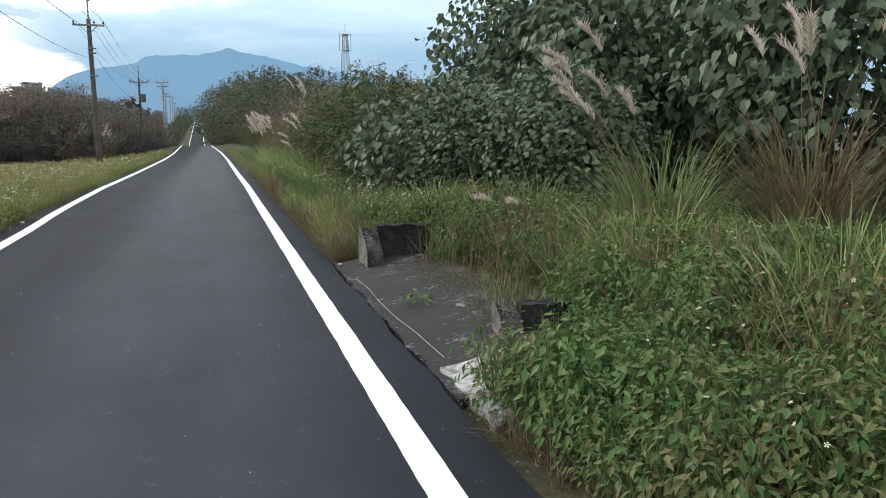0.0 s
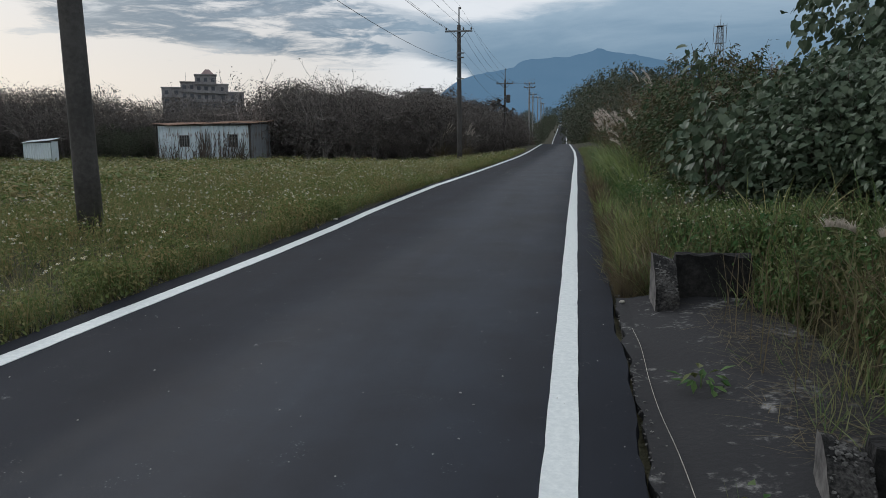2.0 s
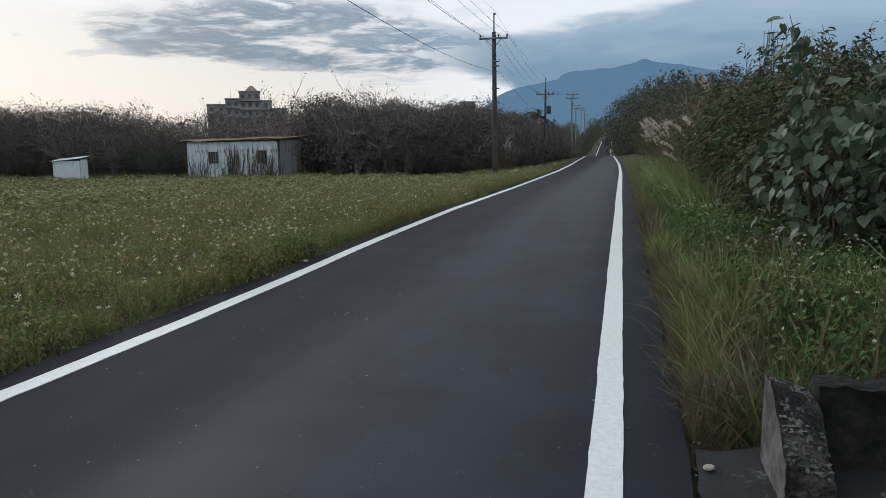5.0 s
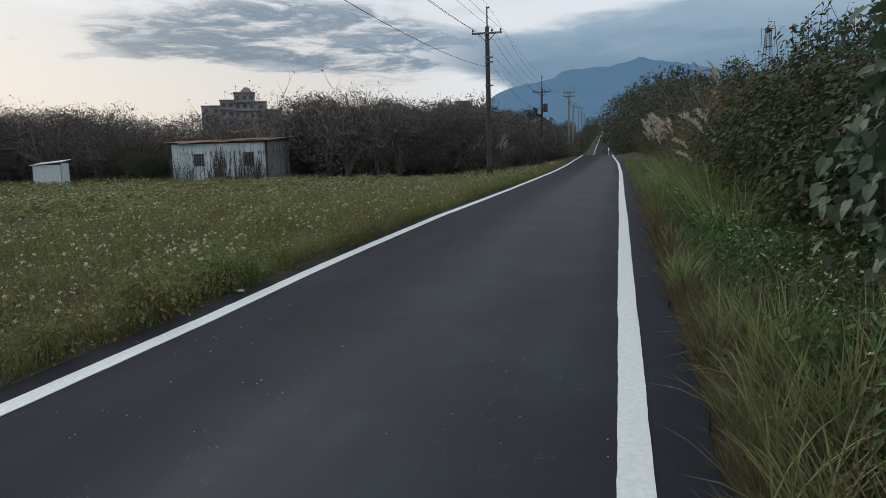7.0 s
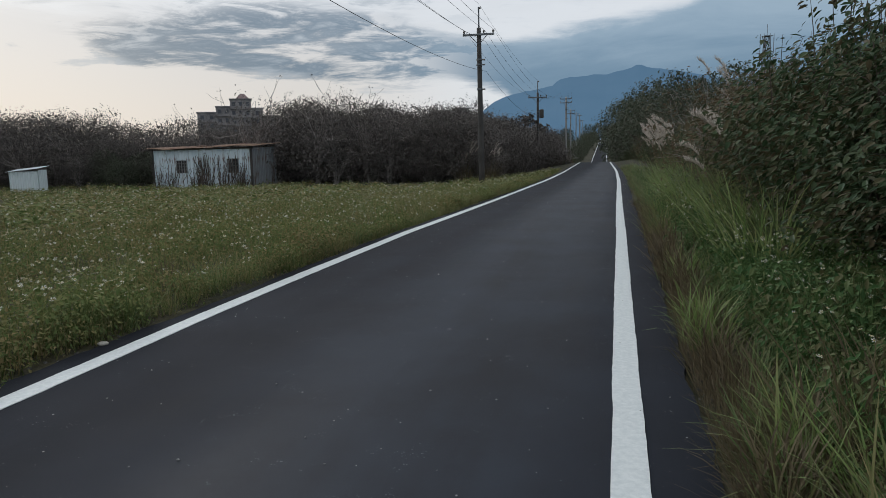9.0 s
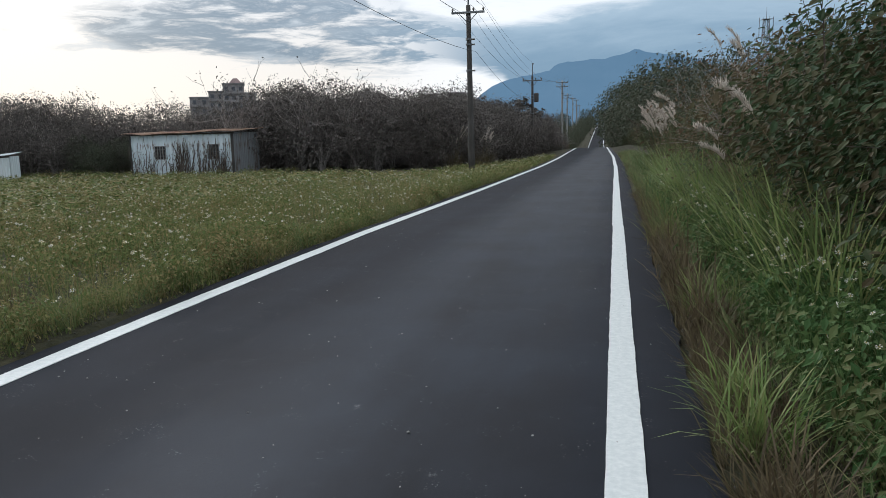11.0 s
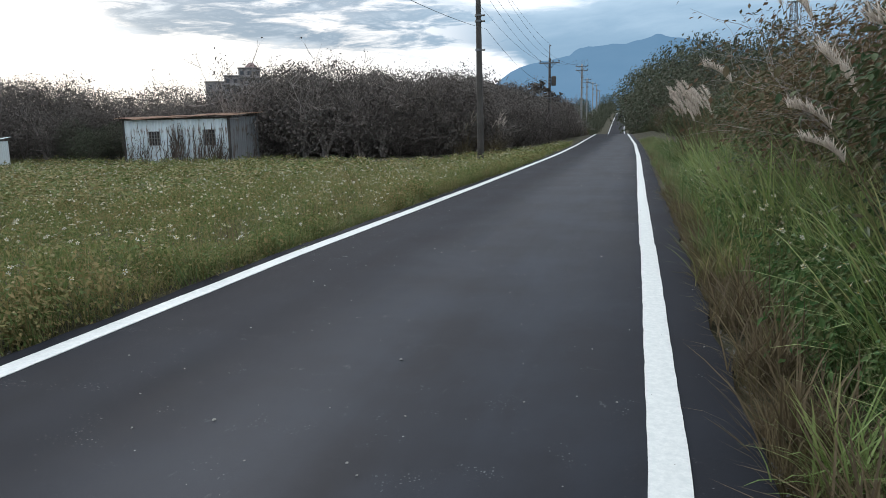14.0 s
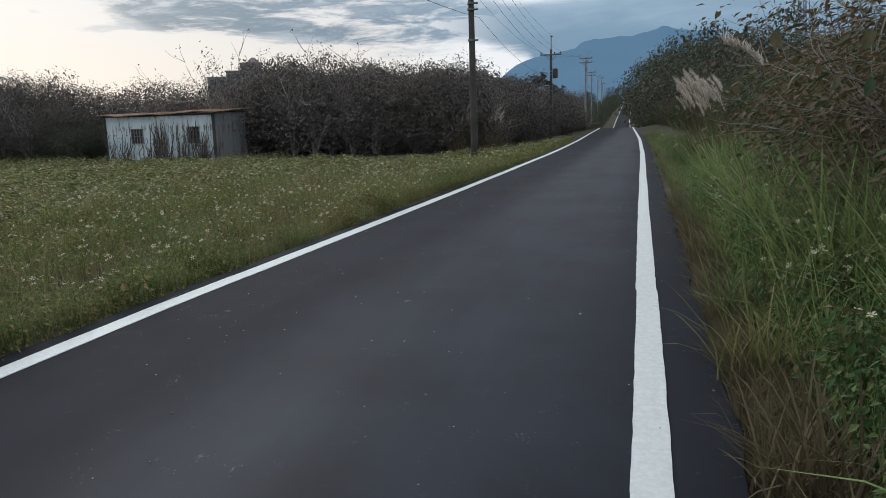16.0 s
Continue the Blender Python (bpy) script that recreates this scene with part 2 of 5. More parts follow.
def corrugated_mat(name, a, c, rust, amount, rough=0.55):
    m, t, b = material(name, rough, 0.0, 0.3)
    v = obj_coord(t)
    st = t.nodes.new("ShaderNodeMapping")
    st.inputs["Scale"].default_value = (3.0, 3.0, 0.35)
    t.links.new(v, st.inputs[0])
    run = noise_tex(t, st.outputs[0], 1.6, 6, 0.65)
    blot = noise_tex(t, v, 1.3, 5, 0.6)
    col = mixcol(t, blot, a, c)
    f = smooth(t, vmath(t, "MULTIPLY_ADD", run, 0.6, vmath(t, "MULTIPLY", blot, 0.4)), amount, amount + 0.12)
    t.links.new(mixcol(t, f, col, rust), b.inputs["Base Color"])
    bump(t, b, run, 0.2, 0.01)
    return m


M_ASPHALT = asphalt_mat()
M_PAINT = paint_mat()
M_SOIL = two_tone("field_soil", (0.024, 0.027, 0.012), (0.070, 0.062, 0.034), 0.35, 9.0, 0.95, 0.7, 0.06)
M_CONC = two_tone("old_concrete", (0.020, 0.020, 0.022), (0.27, 0.265, 0.255), 2.6, 20.0, 0.9, 0.6, 0.012, lo=0.54, hi=0.70)
M_CONC_PALE = two_tone("chipped_cement", (0.07, 0.07, 0.07), (0.42, 0.42, 0.41), 2.5, 22.0, 0.9, 0.7, 0.012, lo=0.40, hi=0.66)
M_AGG = two_tone("weathered_headwall", (0.012, 0.012, 0.012), (0.11, 0.105, 0.10), 3.0, 60.0, 0.95, 0.9, 0.015, lo=0.44, hi=0.68)
M_GRIT = two_tone("grit", (0.12, 0.12, 0.12), (0.42, 0.41, 0.39), 6.0, 30.0, 0.9)
M_POLE = two_tone("pole_dark", (0.045, 0.042, 0.040), (0.090, 0.085, 0.080), 0.8, 16.0, 0.85, 0.3, 0.01)
M_POLE_PALE = two_tone("pole_concrete", (0.20, 0.20, 0.20), (0.32, 0.32, 0.31), 0.8, 14.0, 0.85, 0.3, 0.01)
M_STEEL = two_tone("galvanised_steel", (0.10, 0.11, 0.12), (0.22, 0.23, 0.24), 2.0, 20.0, 0.5, 0.2, 0.005, metal=0.6)
M_CERAMIC = two_tone("insulator", (0.10, 0.09, 0.08), (0.22, 0.20, 0.18), 4.0, 20.0, 0.35)
M_WIRE = two_tone("wire", (0.020, 0.020, 0.022), (0.05, 0.05, 0.055), 2.0, 20.0, 0.6)
M_STRING = two_tone("string", (0.30, 0.28, 0.24), (0.5, 0.48, 0.42), 8.0, 40.0, 0.9)
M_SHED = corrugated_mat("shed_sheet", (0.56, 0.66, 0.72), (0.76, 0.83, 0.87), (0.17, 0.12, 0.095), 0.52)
# side and back sheets: a darker grey tone than the front
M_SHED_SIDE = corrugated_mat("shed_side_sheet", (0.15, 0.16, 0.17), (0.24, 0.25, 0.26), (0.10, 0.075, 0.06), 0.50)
M_ROOF = corrugated_mat("rusty_roof", (0.25, 0.15, 0.10), (0.36, 0.27, 0.20), (0.11, 0.050, 0.028), 0.48, 0.85)
M_HUT = corrugated_mat("hut_sheet", (0.55, 0.62, 0.64), (0.68, 0.74, 0.75), (0.3, 0.3, 0.28), 0.64)
M_DARK = two_tone("dark_opening", (0.012, 0.012, 0.014), (0.03, 0.03, 0.032), 2.0, 12.0, 0.5)
M_FAR_GLASS = two_tone("far_window", (0.06, 0.065, 0.075), (0.12, 0.125, 0.14), 0.5, 4.0, 0.3)
M_BUILDING = two_tone("weathered_facade", (0.17, 0.16, 0.165), (0.31, 0.295, 0.29), 0.15, 1.2, 0.9, 0.2, 0.02)
M_BUILDING_RED = two_tone("tiled_roof", (0.22, 0.16, 0.155), (0.33, 0.25, 0.24), 0.3, 2.0, 0.9)
M_BARK = two_tone("bark", (0.060, 0.048, 0.040), (0.15, 0.125, 0.105), 1.5, 22.0, 0.95, 0.6, 0.01)
M_BARK_GREY = two_tone("grey_twigs", (0.18, 0.16, 0.148), (0.40, 0.365, 0.34), 1.0, 18.0, 0.95)
M_LEAF_BROAD = leaf_mat("broad_leaf", (0.050, 0.080, 0.046), (0.15, 0.185, 0.120), (0.085, 0.115, 0.075), 0.5, 0.15, 0.6, 0.22)
M_LEAF_HEDGE = leaf_mat("hedge_leaf", (0.034, 0.064, 0.027), (0.106, 0.142, 0.069), (0.102, 0.083, 0.046), 0.55, 0.16, 1.1, 0.18)
M_LEAF_BROWN = leaf_mat("brownish_leaf", (0.085, 0.078, 0.040), (0.17, 0.13, 0.075), (0.15, 0.095, 0.06), 0.6, 0.22, 0.7)
M_LEAF_DARK = leaf_mat("dark_leaf", (0.085, 0.081, 0.072), (0.180, 0.160, 0.145), (0.165, 0.141, 0.134), 0.8, 0.1, 0.35, 0.1)
M_LEAF_FOREST = leaf_mat("forest_leaf", (0.048, 0.062, 0.038), (0.10, 0.115, 0.072), (0.085, 0.085, 0.06), 0.6, 0.2, 0.2)
M_LEAF_WEED = leaf_mat("weed_leaf", (0.098, 0.138, 0.045), (0.215, 0.245, 0.092), (0.265, 0.215, 0.10), 0.7, 0.25, 0.9, 0.12)
M_LEAF_VERGE = leaf_mat("verge_leaf", (0.045, 0.100, 0.030), (0.14, 0.215, 0.078), (0.125, 0.125, 0.055), 0.6, 0.2, 0.8, 0.15)
M_GRASS = leaf_mat("grass_blade", (0.13, 0.155, 0.055), (0.26, 0.265, 0.115), (0.31, 0.255, 0.135), 0.6, 0.28, 0.4, 0.15)
M_TUFT = leaf_mat("bright_grass_blade", (0.15, 0.225, 0.065), (0.30, 0.385, 0.15), (0.26, 0.26, 0.11), 0.5, 0.3, 1.2, 0.2)
M_GRASS_GREEN = leaf_mat("green_grass_blade", (0.095, 0.15, 0.052), (0.22, 0.27, 0.12), (0.20, 0.20, 0.09), 0.5, 0.28, 0.8, 0.2)
M_GRASS_DRY = leaf_mat("dry_grass_blade", (0.085, 0.066, 0.040), (0.21, 0.165, 0.10), (0.13, 0.115, 0.058), 0.7, 0.25, 0.9)
M_PLUME = leaf_mat("plume", (0.50, 0.45, 0.39), (0.68, 0.62, 0.55), (0.56, 0.49, 0.43), 0.8, 0.4, 0.8)
M_PETAL = leaf_mat("petal", (0.62, 0.62, 0.56), (0.80, 0.80, 0.76), (0.66, 0.62, 0.40), 0.7, 0.3, 1.5)
M_POLLEN = leaf_mat("flower_centre", (0.45, 0.30, 0.05), (0.6, 0.42, 0.08), (0.5, 0.35, 0.06), 0.8, 0.0, 1.0)


# ---------------- mesh helpers ----------------
def np_mesh(name, v, f, mats, mi=None, smooth_faces=False):
    """A mesh from numpy arrays of vertices and triangles (or quads)."""
    v, f = np.asarray(v, np.float32), np.asarray(f, np.int32)
    me = bpy.data.meshes.new(name)
    k = f.shape[1]
    me.vertices.add(len(v))
    me.vertices.foreach_set("co", v.ravel())
    me.loops.add(f.size)
    me.loops.foreach_set("vertex_index", f.ravel())
    me.polygons.add(len(f))
    me.polygons.foreach_set("loop_start", np.arange(0, f.size, k, dtype=np.int32))
    for m in mats:
        me.materials.append(m)
    if mi is not None:
        me.polygons.foreach_set("material_index", np.asarray(mi, np.int32))
    if smooth_faces:
        me.polygons.foreach_set("use_smooth", np.ones(len(f), bool))
    me.update(calc_edges=True)
    if not smooth_faces:
        me.shade_flat()
    return me


def put(name, me, parent=None, label=""):
    ob = new(name, me)
    if parent is not None:
        ob.parent = parent
    if label:
        ob["label"] = label
    return ob


def empty(name, x, y, z, rz=0.0, label="", category="", group="", kind=""):
    ob = new(name)
    ob.matrix_basis = pose(x, y, z, 0, 0, rz)
    return tagged(ob, label, category, group, kind)


def part(name, bm, mat, parent=None, label="", smooth_faces=False):
    me = bpy.data.meshes.new(name)
    bm.to_mesh(me)
    bm.free()
    me.materials.append(mat)
    if smooth_faces:
        me.polygons.foreach_set("use_smooth", np.ones(len(me.polygons), bool))
    return put(name, me, parent, label)


def box_bm(bm, x0, x1, y0, y1, z0, z1, bevel=0.0, wob=0.0, rng=None):
    r = bmesh.ops.create_cube(bm, size=1.0, matrix=Matrix.Translation(((x0 + x1) / 2, (y0 + y1) / 2, (z0 + z1) / 2)) @ Matrix.Diagonal((x1 - x0, y1 - y0, z1 - z0, 1)))
    if bevel:
        edges = list({e for v in r["verts"] for e in v.link_edges})
        bmesh.ops.bevel(bm, geom=edges, offset=bevel, segments=2, affect="EDGES", profile=0.6)
    return bm


def box(x0, x1, y0, y1, z0, z1, bevel=0.0):
    return box_bm(bmesh.new(), x0, x1, y0, y1, z0, z1, bevel)


def tube_arrays(points, radii, sides=6):
    """Vertices and triangles of a tapering tube along points."""
    p, r = np.asarray(points, float), np.asarray(radii, float)
    d = np.gradient(p, axis=0)
    d /= np.linalg.norm(d, axis=1, keepdims=True) + 1e-9
    ref = np.where(np.abs(d[:, 2:3]) > 0.9, [[1.0, 0, 0]], [[0, 0, 1.0]])
    a = np.cross(d, ref)
    a /= np.linalg.norm(a, axis=1, keepdims=True) + 1e-9
    b = np.cross(d, a)
    ang = np.linspace(0, 2 * np.pi, sides, endpoint=False)
    ring = p[:, None] + r[:, None, None] * (np.cos(ang)[None, :, None] * a[:, None] + np.sin(ang)[None, :, None] * b[:, None])
    v = ring.reshape(-1, 3)
    n = len(p)
    i, j = np.meshgrid(np.arange(n - 1), np.arange(sides), indexing="ij")
    q0, q1 = i * sides + j, i * sides + (j + 1) % sides
    q2, q3 = q1 + sides, q0 + sides
    f = np.concatenate([np.stack([q0, q1, q2], -1).reshape(-1, 3), np.stack([q0, q2, q3], -1).reshape(-1, 3)])
    cap = [[(n - 1) * sides, (n - 1) * sides + k, (n - 1) * sides + k + 1] for k in range(1, sides - 1)]
    cap += [[0, k + 1, k] for k in range(1, sides - 1)]
    return v, np.concatenate([f, np.array(cap)])


def join_arrays(pieces):
    vs, fs, n = [], [], 0
    for v, f in pieces:
        vs.append(v)
        fs.append(f + n)
        n += len(v)
    return np.concatenate(vs), np.concatenate(fs)


def rot_xyz(rx, ry, rz):
    """Stacked rotation matrices, z last."""
    cx, sx_, cy, sy, cz, sz = np.cos(rx), np.sin(rx), np.cos(ry), np.sin(ry), np.cos(rz), np.sin(rz)
    o, z = np.ones_like(cx), np.zeros_like(cx)
    mx = np.stack([np.stack([o, z, z], -1), np.stack([z, cx, -sx_], -1), np.stack([z, sx_, cx], -1)], -2)
    my = np.stack([np.stack([cy, z, sy], -1), np.stack([z, o, z], -1), np.stack([-sy, z, cy], -1)], -2)
    mz = np.stack([np.stack([cz, -sz, z], -1), np.stack([sz, cz, z], -1), np.stack([z, z, o], -1)], -2)
    return mz @ my @ mx


def scatter(tv, tf, pos, rot, size):
    """Copies of a template as joined arrays: pos (n,3), rot (n,3,3), size (n,) or (n,3)."""
    size = np.asarray(size, float)
    s = size[:, None, None] if size.ndim == 1 else size[:, None, :]
    v = np.einsum("nij,nkj->nki", rot, tv[None] * s) + pos[:, None]
    f = tf[None] + (np.arange(len(pos)) * len(tv))[:, None, None]
    return v.reshape(-1, 3), f.reshape(-1, tf.shape[1])


# leaf templates: base at the origin, pointing along +x, upper face +z
LEAF_V = np.array([[0, 0, 0], [0.45, 0.24, 0.05], [1, 0, -0.08], [0.45, -0.24, 0.05]])
LEAF_F = np.array([[0, 2, 1], [0, 3, 2]])
OVAL_V = np.array([[0, 0, 0], [0.28, 0.20, 0.07], [0.68, 0.19, 0.03], [1.0, 0, -0.14], [0.68, -0.19, 0.03], [0.28, -0.20, 0.07], [0.5, 0, -0.02]])
OVAL_F = np.array([[0, 6, 1], [1, 6, 2], [2, 6, 3], [3, 6, 4], [4, 6, 5], [5, 6, 0]])
HEART_V = np.array([[0, 0, 0], [0.45, 0, -0.05], [1.0, 0, -0.22], [-0.12, 0.24, 0.04], [0.18, 0.44, 0.03], [0.62, 0.28, -0.04], [-0.12, -0.24, 0.04], [0.18, -0.44, 0.03], [0.62, -0.28, -0.04]])
HEART_F = np.array([[0, 4, 3], [0, 1, 4], [1, 5, 4], [1, 2, 5], [0, 6, 7], [0, 7, 1], [1, 7, 8], [1, 8, 2]])


def blades(rng, pos, length, width, lean, droop, seg=2, azim=None):
    """Grass blades: pos (n,3), each a bent tapering strip. lean: start angle from upright, droop: extra bend."""
    n = len(pos)
    az_ = rng.uniform(0, 2 * np.pi, n) if azim is None else azim
    length, width, lean, droop = (np.broadcast_to(np.asarray(a, float), (n,)) for a in (length, width, lean, droop))
    out = [pos]
    cur, ang = pos.copy(), lean.copy()
    h = np.stack([np.cos(az_), np.sin(az_)], -1)
    centre = [cur]
    for k in range(seg):
        step = length / seg
        cur = cur + np.concatenate([h * (np.sin(ang) * step)[:, None], (np.cos(ang) * step)[:, None]], -1)
        centre.append(cur)
        ang = ang + droop / seg
    side = np.stack([-h[:, 1], h[:, 0], np.zeros(n)], -1)
    rows = []
    for k in range(seg):
        w = width * (1.0 if k else 0.75) * (1 - 0.55 * k / seg)
        rows += [centre[k] + side * w[:, None] / 2, centre[k] - side * w[:, None] / 2]
    rows.append(centre[seg])
    v = np.stack(rows, 1)
    m = 2 * seg + 1
    tri = []
    for k in range(seg - 1):
        a = 2 * k
        tri += [[a, a + 1, a + 3], [a, a + 3, a + 2]]
    tri.append([2 * seg - 2, 2 * seg - 1, 2 * seg])
    f = np.array(tri)[None] + (np.arange(n) * m)[:, None, None]
    return v.reshape(-1, 3), f.reshape(-1, 3)


# ---------------- the lie of the land ----------------
def zr(y):
    """Height of the road along its way: level, a slight fall, a dip, then a long rise."""
    return np.interp(y, [-4000, 17, 26, 44, 70, 93, 105, 125, 160, 200, 250, 300, 420, 500, 620, 4500], [0, 0, -0.1, -0.25, -0.33, -0.43, -1.0, -2.2, -2.6, -1.4, 0.5, 2.3, 5.0, 6.5, 7.0, 7.0])


def sx(y):
    """Sideways bend of the road."""
    return np.interp(y, [-4000, 40, 55, 90, 115, 150, 200, 250, 300, 420, 500, 4500], [0, 0, -0.12, -0.85, -1.3, -1.9, -2.85, -3.4, -4.1, -6.0, -7.3, -7.3])


def wobble(a, b, scale, seed=0.0):
    """Smooth random height field from sines, -1 to 1."""
    a, b = np.asarray(a, float) / scale, np.asarray(b, float) / scale
    return (np.sin(1.7 * a + 0.6 * b + seed) + np.sin(-0.9 * a + 1.9 * b + 2.1 * seed + 1) + np.sin(2.9 * a - 2.3 * b + seed * 3.7) * 0.6 + np.sin(3.1 * b + 1.3 * a + seed) * 0.6) / 3.2


def zg(x, y):
    """Height of the ground beside the road."""
    u = x - sx(y)
    left = -0.05 + 0.05 * wobble(x, y, 1.3) + 0.06 * wobble(x, y, 6.0, 2) - 0.16 * np.clip((-x - 10) / 15, 0, 1)
    left = left - 0.40 * np.clip((y - 12) / 30, 0, 1) * np.clip((-u - 4.0) / 3.0, 0, 1)
    right = -0.03 + 0.26 * np.clip((u - 0.55) / 1.8, 0, 1) ** 1.2 + 0.03 * wobble(x, y, 0.9, 1)
    z = np.where(u < -1.5, left, right)
    z = np.where((u > -3.54) & (u < 0.40), -0.09, z)
    slab = (y > 0.8) & (y < 5.5) & (u > 0.4) & (u < 1.75)
    z = np.where(slab, np.minimum(z, -0.06), z)
    return z + zr(y)


def axis_steps(*spans):
    return np.unique(np.round(np.concatenate([np.arange(a, b, s) for a, b, s in spans]), 4))


def grid_mesh(name, xs, ys, zfun, mat):
    gx, gy = np.meshgrid(xs, ys, indexing="ij")
    v = np.stack([gx, gy, zfun(gx, gy)], -1).reshape(-1, 3)
    ny = len(ys)
    i, j = np.meshgrid(np.arange(len(xs) - 1), np.arange(ny - 1), indexing="ij")
    a = i * ny + j
    f = np.stack([a, a + ny, a + ny + 1, a + 1], -1).reshape(-1, 4)
    return np_mesh(name, v, f, [mat], None, True)


g_xs = axis_steps((-4000, -400, 400), (-400, -60, 34), (-60, -12, 2), (-12, -4.2, 0.4), (-4.2, -3.4, 0.1), (-3.4, 0.3, 0.9), (0.3, 2.4, 0.12), (2.4, 9, 0.5), (9, 60, 4), (60, 400, 34), (400, 4001, 400))
g_ys = axis_steps((-4000, -400, 400), (-400, -40, 30), (-40, -6, 2), (-6, 26, 0.3), (26, 60, 1), (60, 520, 8), (520, 4601, 340))
ground = put("ground", grid_mesh("ground", g_xs, g_ys, zg, M_SOIL))
tagged(ground, "grassy verge and field soil beside the road", "ground", kind="structure")

r_ys = axis_steps((-14, 40, 0.12), (40, 130, 1.0), (130, 560, 6.0))


def strip(name, ys, x_left, x_right, z_off, mat, skirt=0.0, cols=2):
    """A strip that follows the road; x_left and x_right are arrays along ys."""
    rows = []
    fr = np.linspace(0, 1, cols)
    for t in fr:
        x = x_left + (x_right - x_left) * t + sx(ys)
        rows.append(np.stack([x, ys, zr(ys) + z_off], -1))
    if skirt:
        rows = [rows[0] + [-0.2 * skirt, 0, -skirt]] + rows + [rows[-1] + [0.2 * skirt, 0, -skirt]]
    v = np.stack(rows, 0)
    n, m = v.shape[:2]
    i, j = np.meshgrid(np.arange(n - 1), np.arange(m - 1), indexing="ij")
    a = i * m + j
    f = np.stack([a, a + m, a + m + 1, a + 1], -1).reshape(-1, 4)
    return np_mesh(name, v.reshape(-1, 3), f, [mat])


jag = np.random.default_rng(5)
je = lambda amp: np.convolve(jag.normal(0, amp, len(r_ys) + 8), np.ones(3) / 3, "same")[4:-4]
road = put("road", strip("road", r_ys, -3.575 + 0.03 * wobble(0, r_ys, 0.9) + je(0.02), 0.425 + 0.02 * wobble(3, r_ys, 0.8, 4) + je(0.018), 0.0, M_ASPHALT, 0.10, 6))
tagged(road, "narrow dark asphalt country lane with worn surface", "road", kind="structure")


def line_edges(a, b, seed):
    r = np.random.default_rng(seed)
    slow = 0.006 * wobble(seed, r_ys, 2.4, seed) + 0.0015 * wobble(seed, r_ys, 0.5, seed + 1)
    step = np.zeros(len(r_ys))
    for y in (6.3, 9.4, 12.9, 15.2, 18.1, 22.5):
        step += np.where(r_ys > y, r.uniform(-0.009, 0.009), 0)
    step -= np.interp(r_ys, r_ys, np.linspace(0, step[-1], len(r_ys)))
    return a + slow + step + r.normal(0, 0.0015, len(r_ys)), b + slow + step * 0.7 + r.normal(0, 0.0015, len(r_ys))


bend = np.interp(r_ys, [-14, 4, 7, 9, 11, 12.5], [0.05, 0.06, 0.10, 0.09, 0.02, 0.0])
for nm, a, b, sd in (("edge_line_1", 0.0, 0.15, 3), ("edge_line_2", -3.435, -3.283, 8)):
    e0, e1 = line_edges(a, b, sd)
    if a < -1:
        e0, e1 = e0 + bend, e1 + bend
    tagged(put(nm, strip(nm, r_ys, e0, e1, 0.005, M_PAINT, 0.004)), "white painted edge line on the asphalt lane", "road marking", kind="structure")

# loose grit on the lane
rng = np.random.default_rng(11)
n = 620
gp = np.stack([rng.uniform(-3.2, 0.4, n), rng.uniform(0.5, 30, n), np.full(n, 0.003)], -1)
pv = np.array([[1, 0, 0], [0.4, 0.8, 0.1], [-0.7, 0.6, 0], [-0.9, -0.4, 0.1], [0.2, -0.9, 0], [0, 0, 0.7]])
pf = np.array([[0, 1, 5], [1, 2, 5], [2, 3, 5], [3, 4, 5], [4, 0, 5]])
v, f = scatter(pv, pf, gp, rot_xyz(rng.normal(0, 0.1, n), rng.normal(0, 0.1, n), rng.uniform(0, 6.3, n)), rng.uniform(0.002, 0.008, n) * np.where(rng.random(n) < 0.08, 1.8, 1))
tagged(put("road_grit", np_mesh("road_grit", v, f, [M_GRIT])), "pale loose grit and chips on the asphalt", "grit", kind="stuff")

# crumbled edge and gravel along both sides of the asphalt
n = 1700
side = rng.random(n) < 0.6
gy_ = np.where(side, rng.uniform(0.2, 24, n), np.where(rng.random(n) < 0.6, rng.uniform(3.2, 7.2, n), rng.uniform(2, 26, n)))
gx_ = np.where(side, 0.445 + np.abs(rng.normal(0, 0.035, n)), -3.61 - np.abs(rng.normal(0, 0.09, n)))
gz_ = np.where(side, -0.012, zg(gx_, gy_) + 0.004)
v, f = scatter(pv, pf, np.stack([gx_, gy_, gz_], -1), rot_xyz(rng.normal(0, 0.4, n), rng.normal(0, 0.4, n), rng.uniform(0, 6.3, n)), rng.uniform(0.004, 0.018, n) * np.where(side, 0.6, 1.0))
M_GRAVEL = two_tone("gravel", (0.03, 0.03, 0.03), (0.19, 0.185, 0.175), 9.0, 40.0, 0.95)
tagged(put("edge_gravel", np_mesh("edge_gravel", v, f, [M_GRAVEL])), "grey gravel and asphalt crumbs along the lane's edge", "gravel", kind="stuff")
# a white stone, and a pebble standing in for a pale scrap
for sx_, sy_, ss, lab in ((-3.56, 10.0, 0.028, "small white stone at the edge of the asphalt"), (0.50, 5.12, 0.021, "small pale scrap on the slab's corner, shaped as a pebble")):
    bm = bmesh.new()
    bmesh.ops.create_icosphere(bm, subdivisions=2, radius=ss)
    for vv in bm.verts:
        vv.co = Vector((vv.co.x * 1.4, vv.co.y, vv.co.z * 0.6)) * (1 + 0.25 * noise.noise(vv.co * 30))
    so = part("stone", bm, M_STRING, None, "", True)
    so.matrix_basis = pose(sx_, sy_, 0.012, 0, 0, 40)
    tagged(so, lab, "stone")

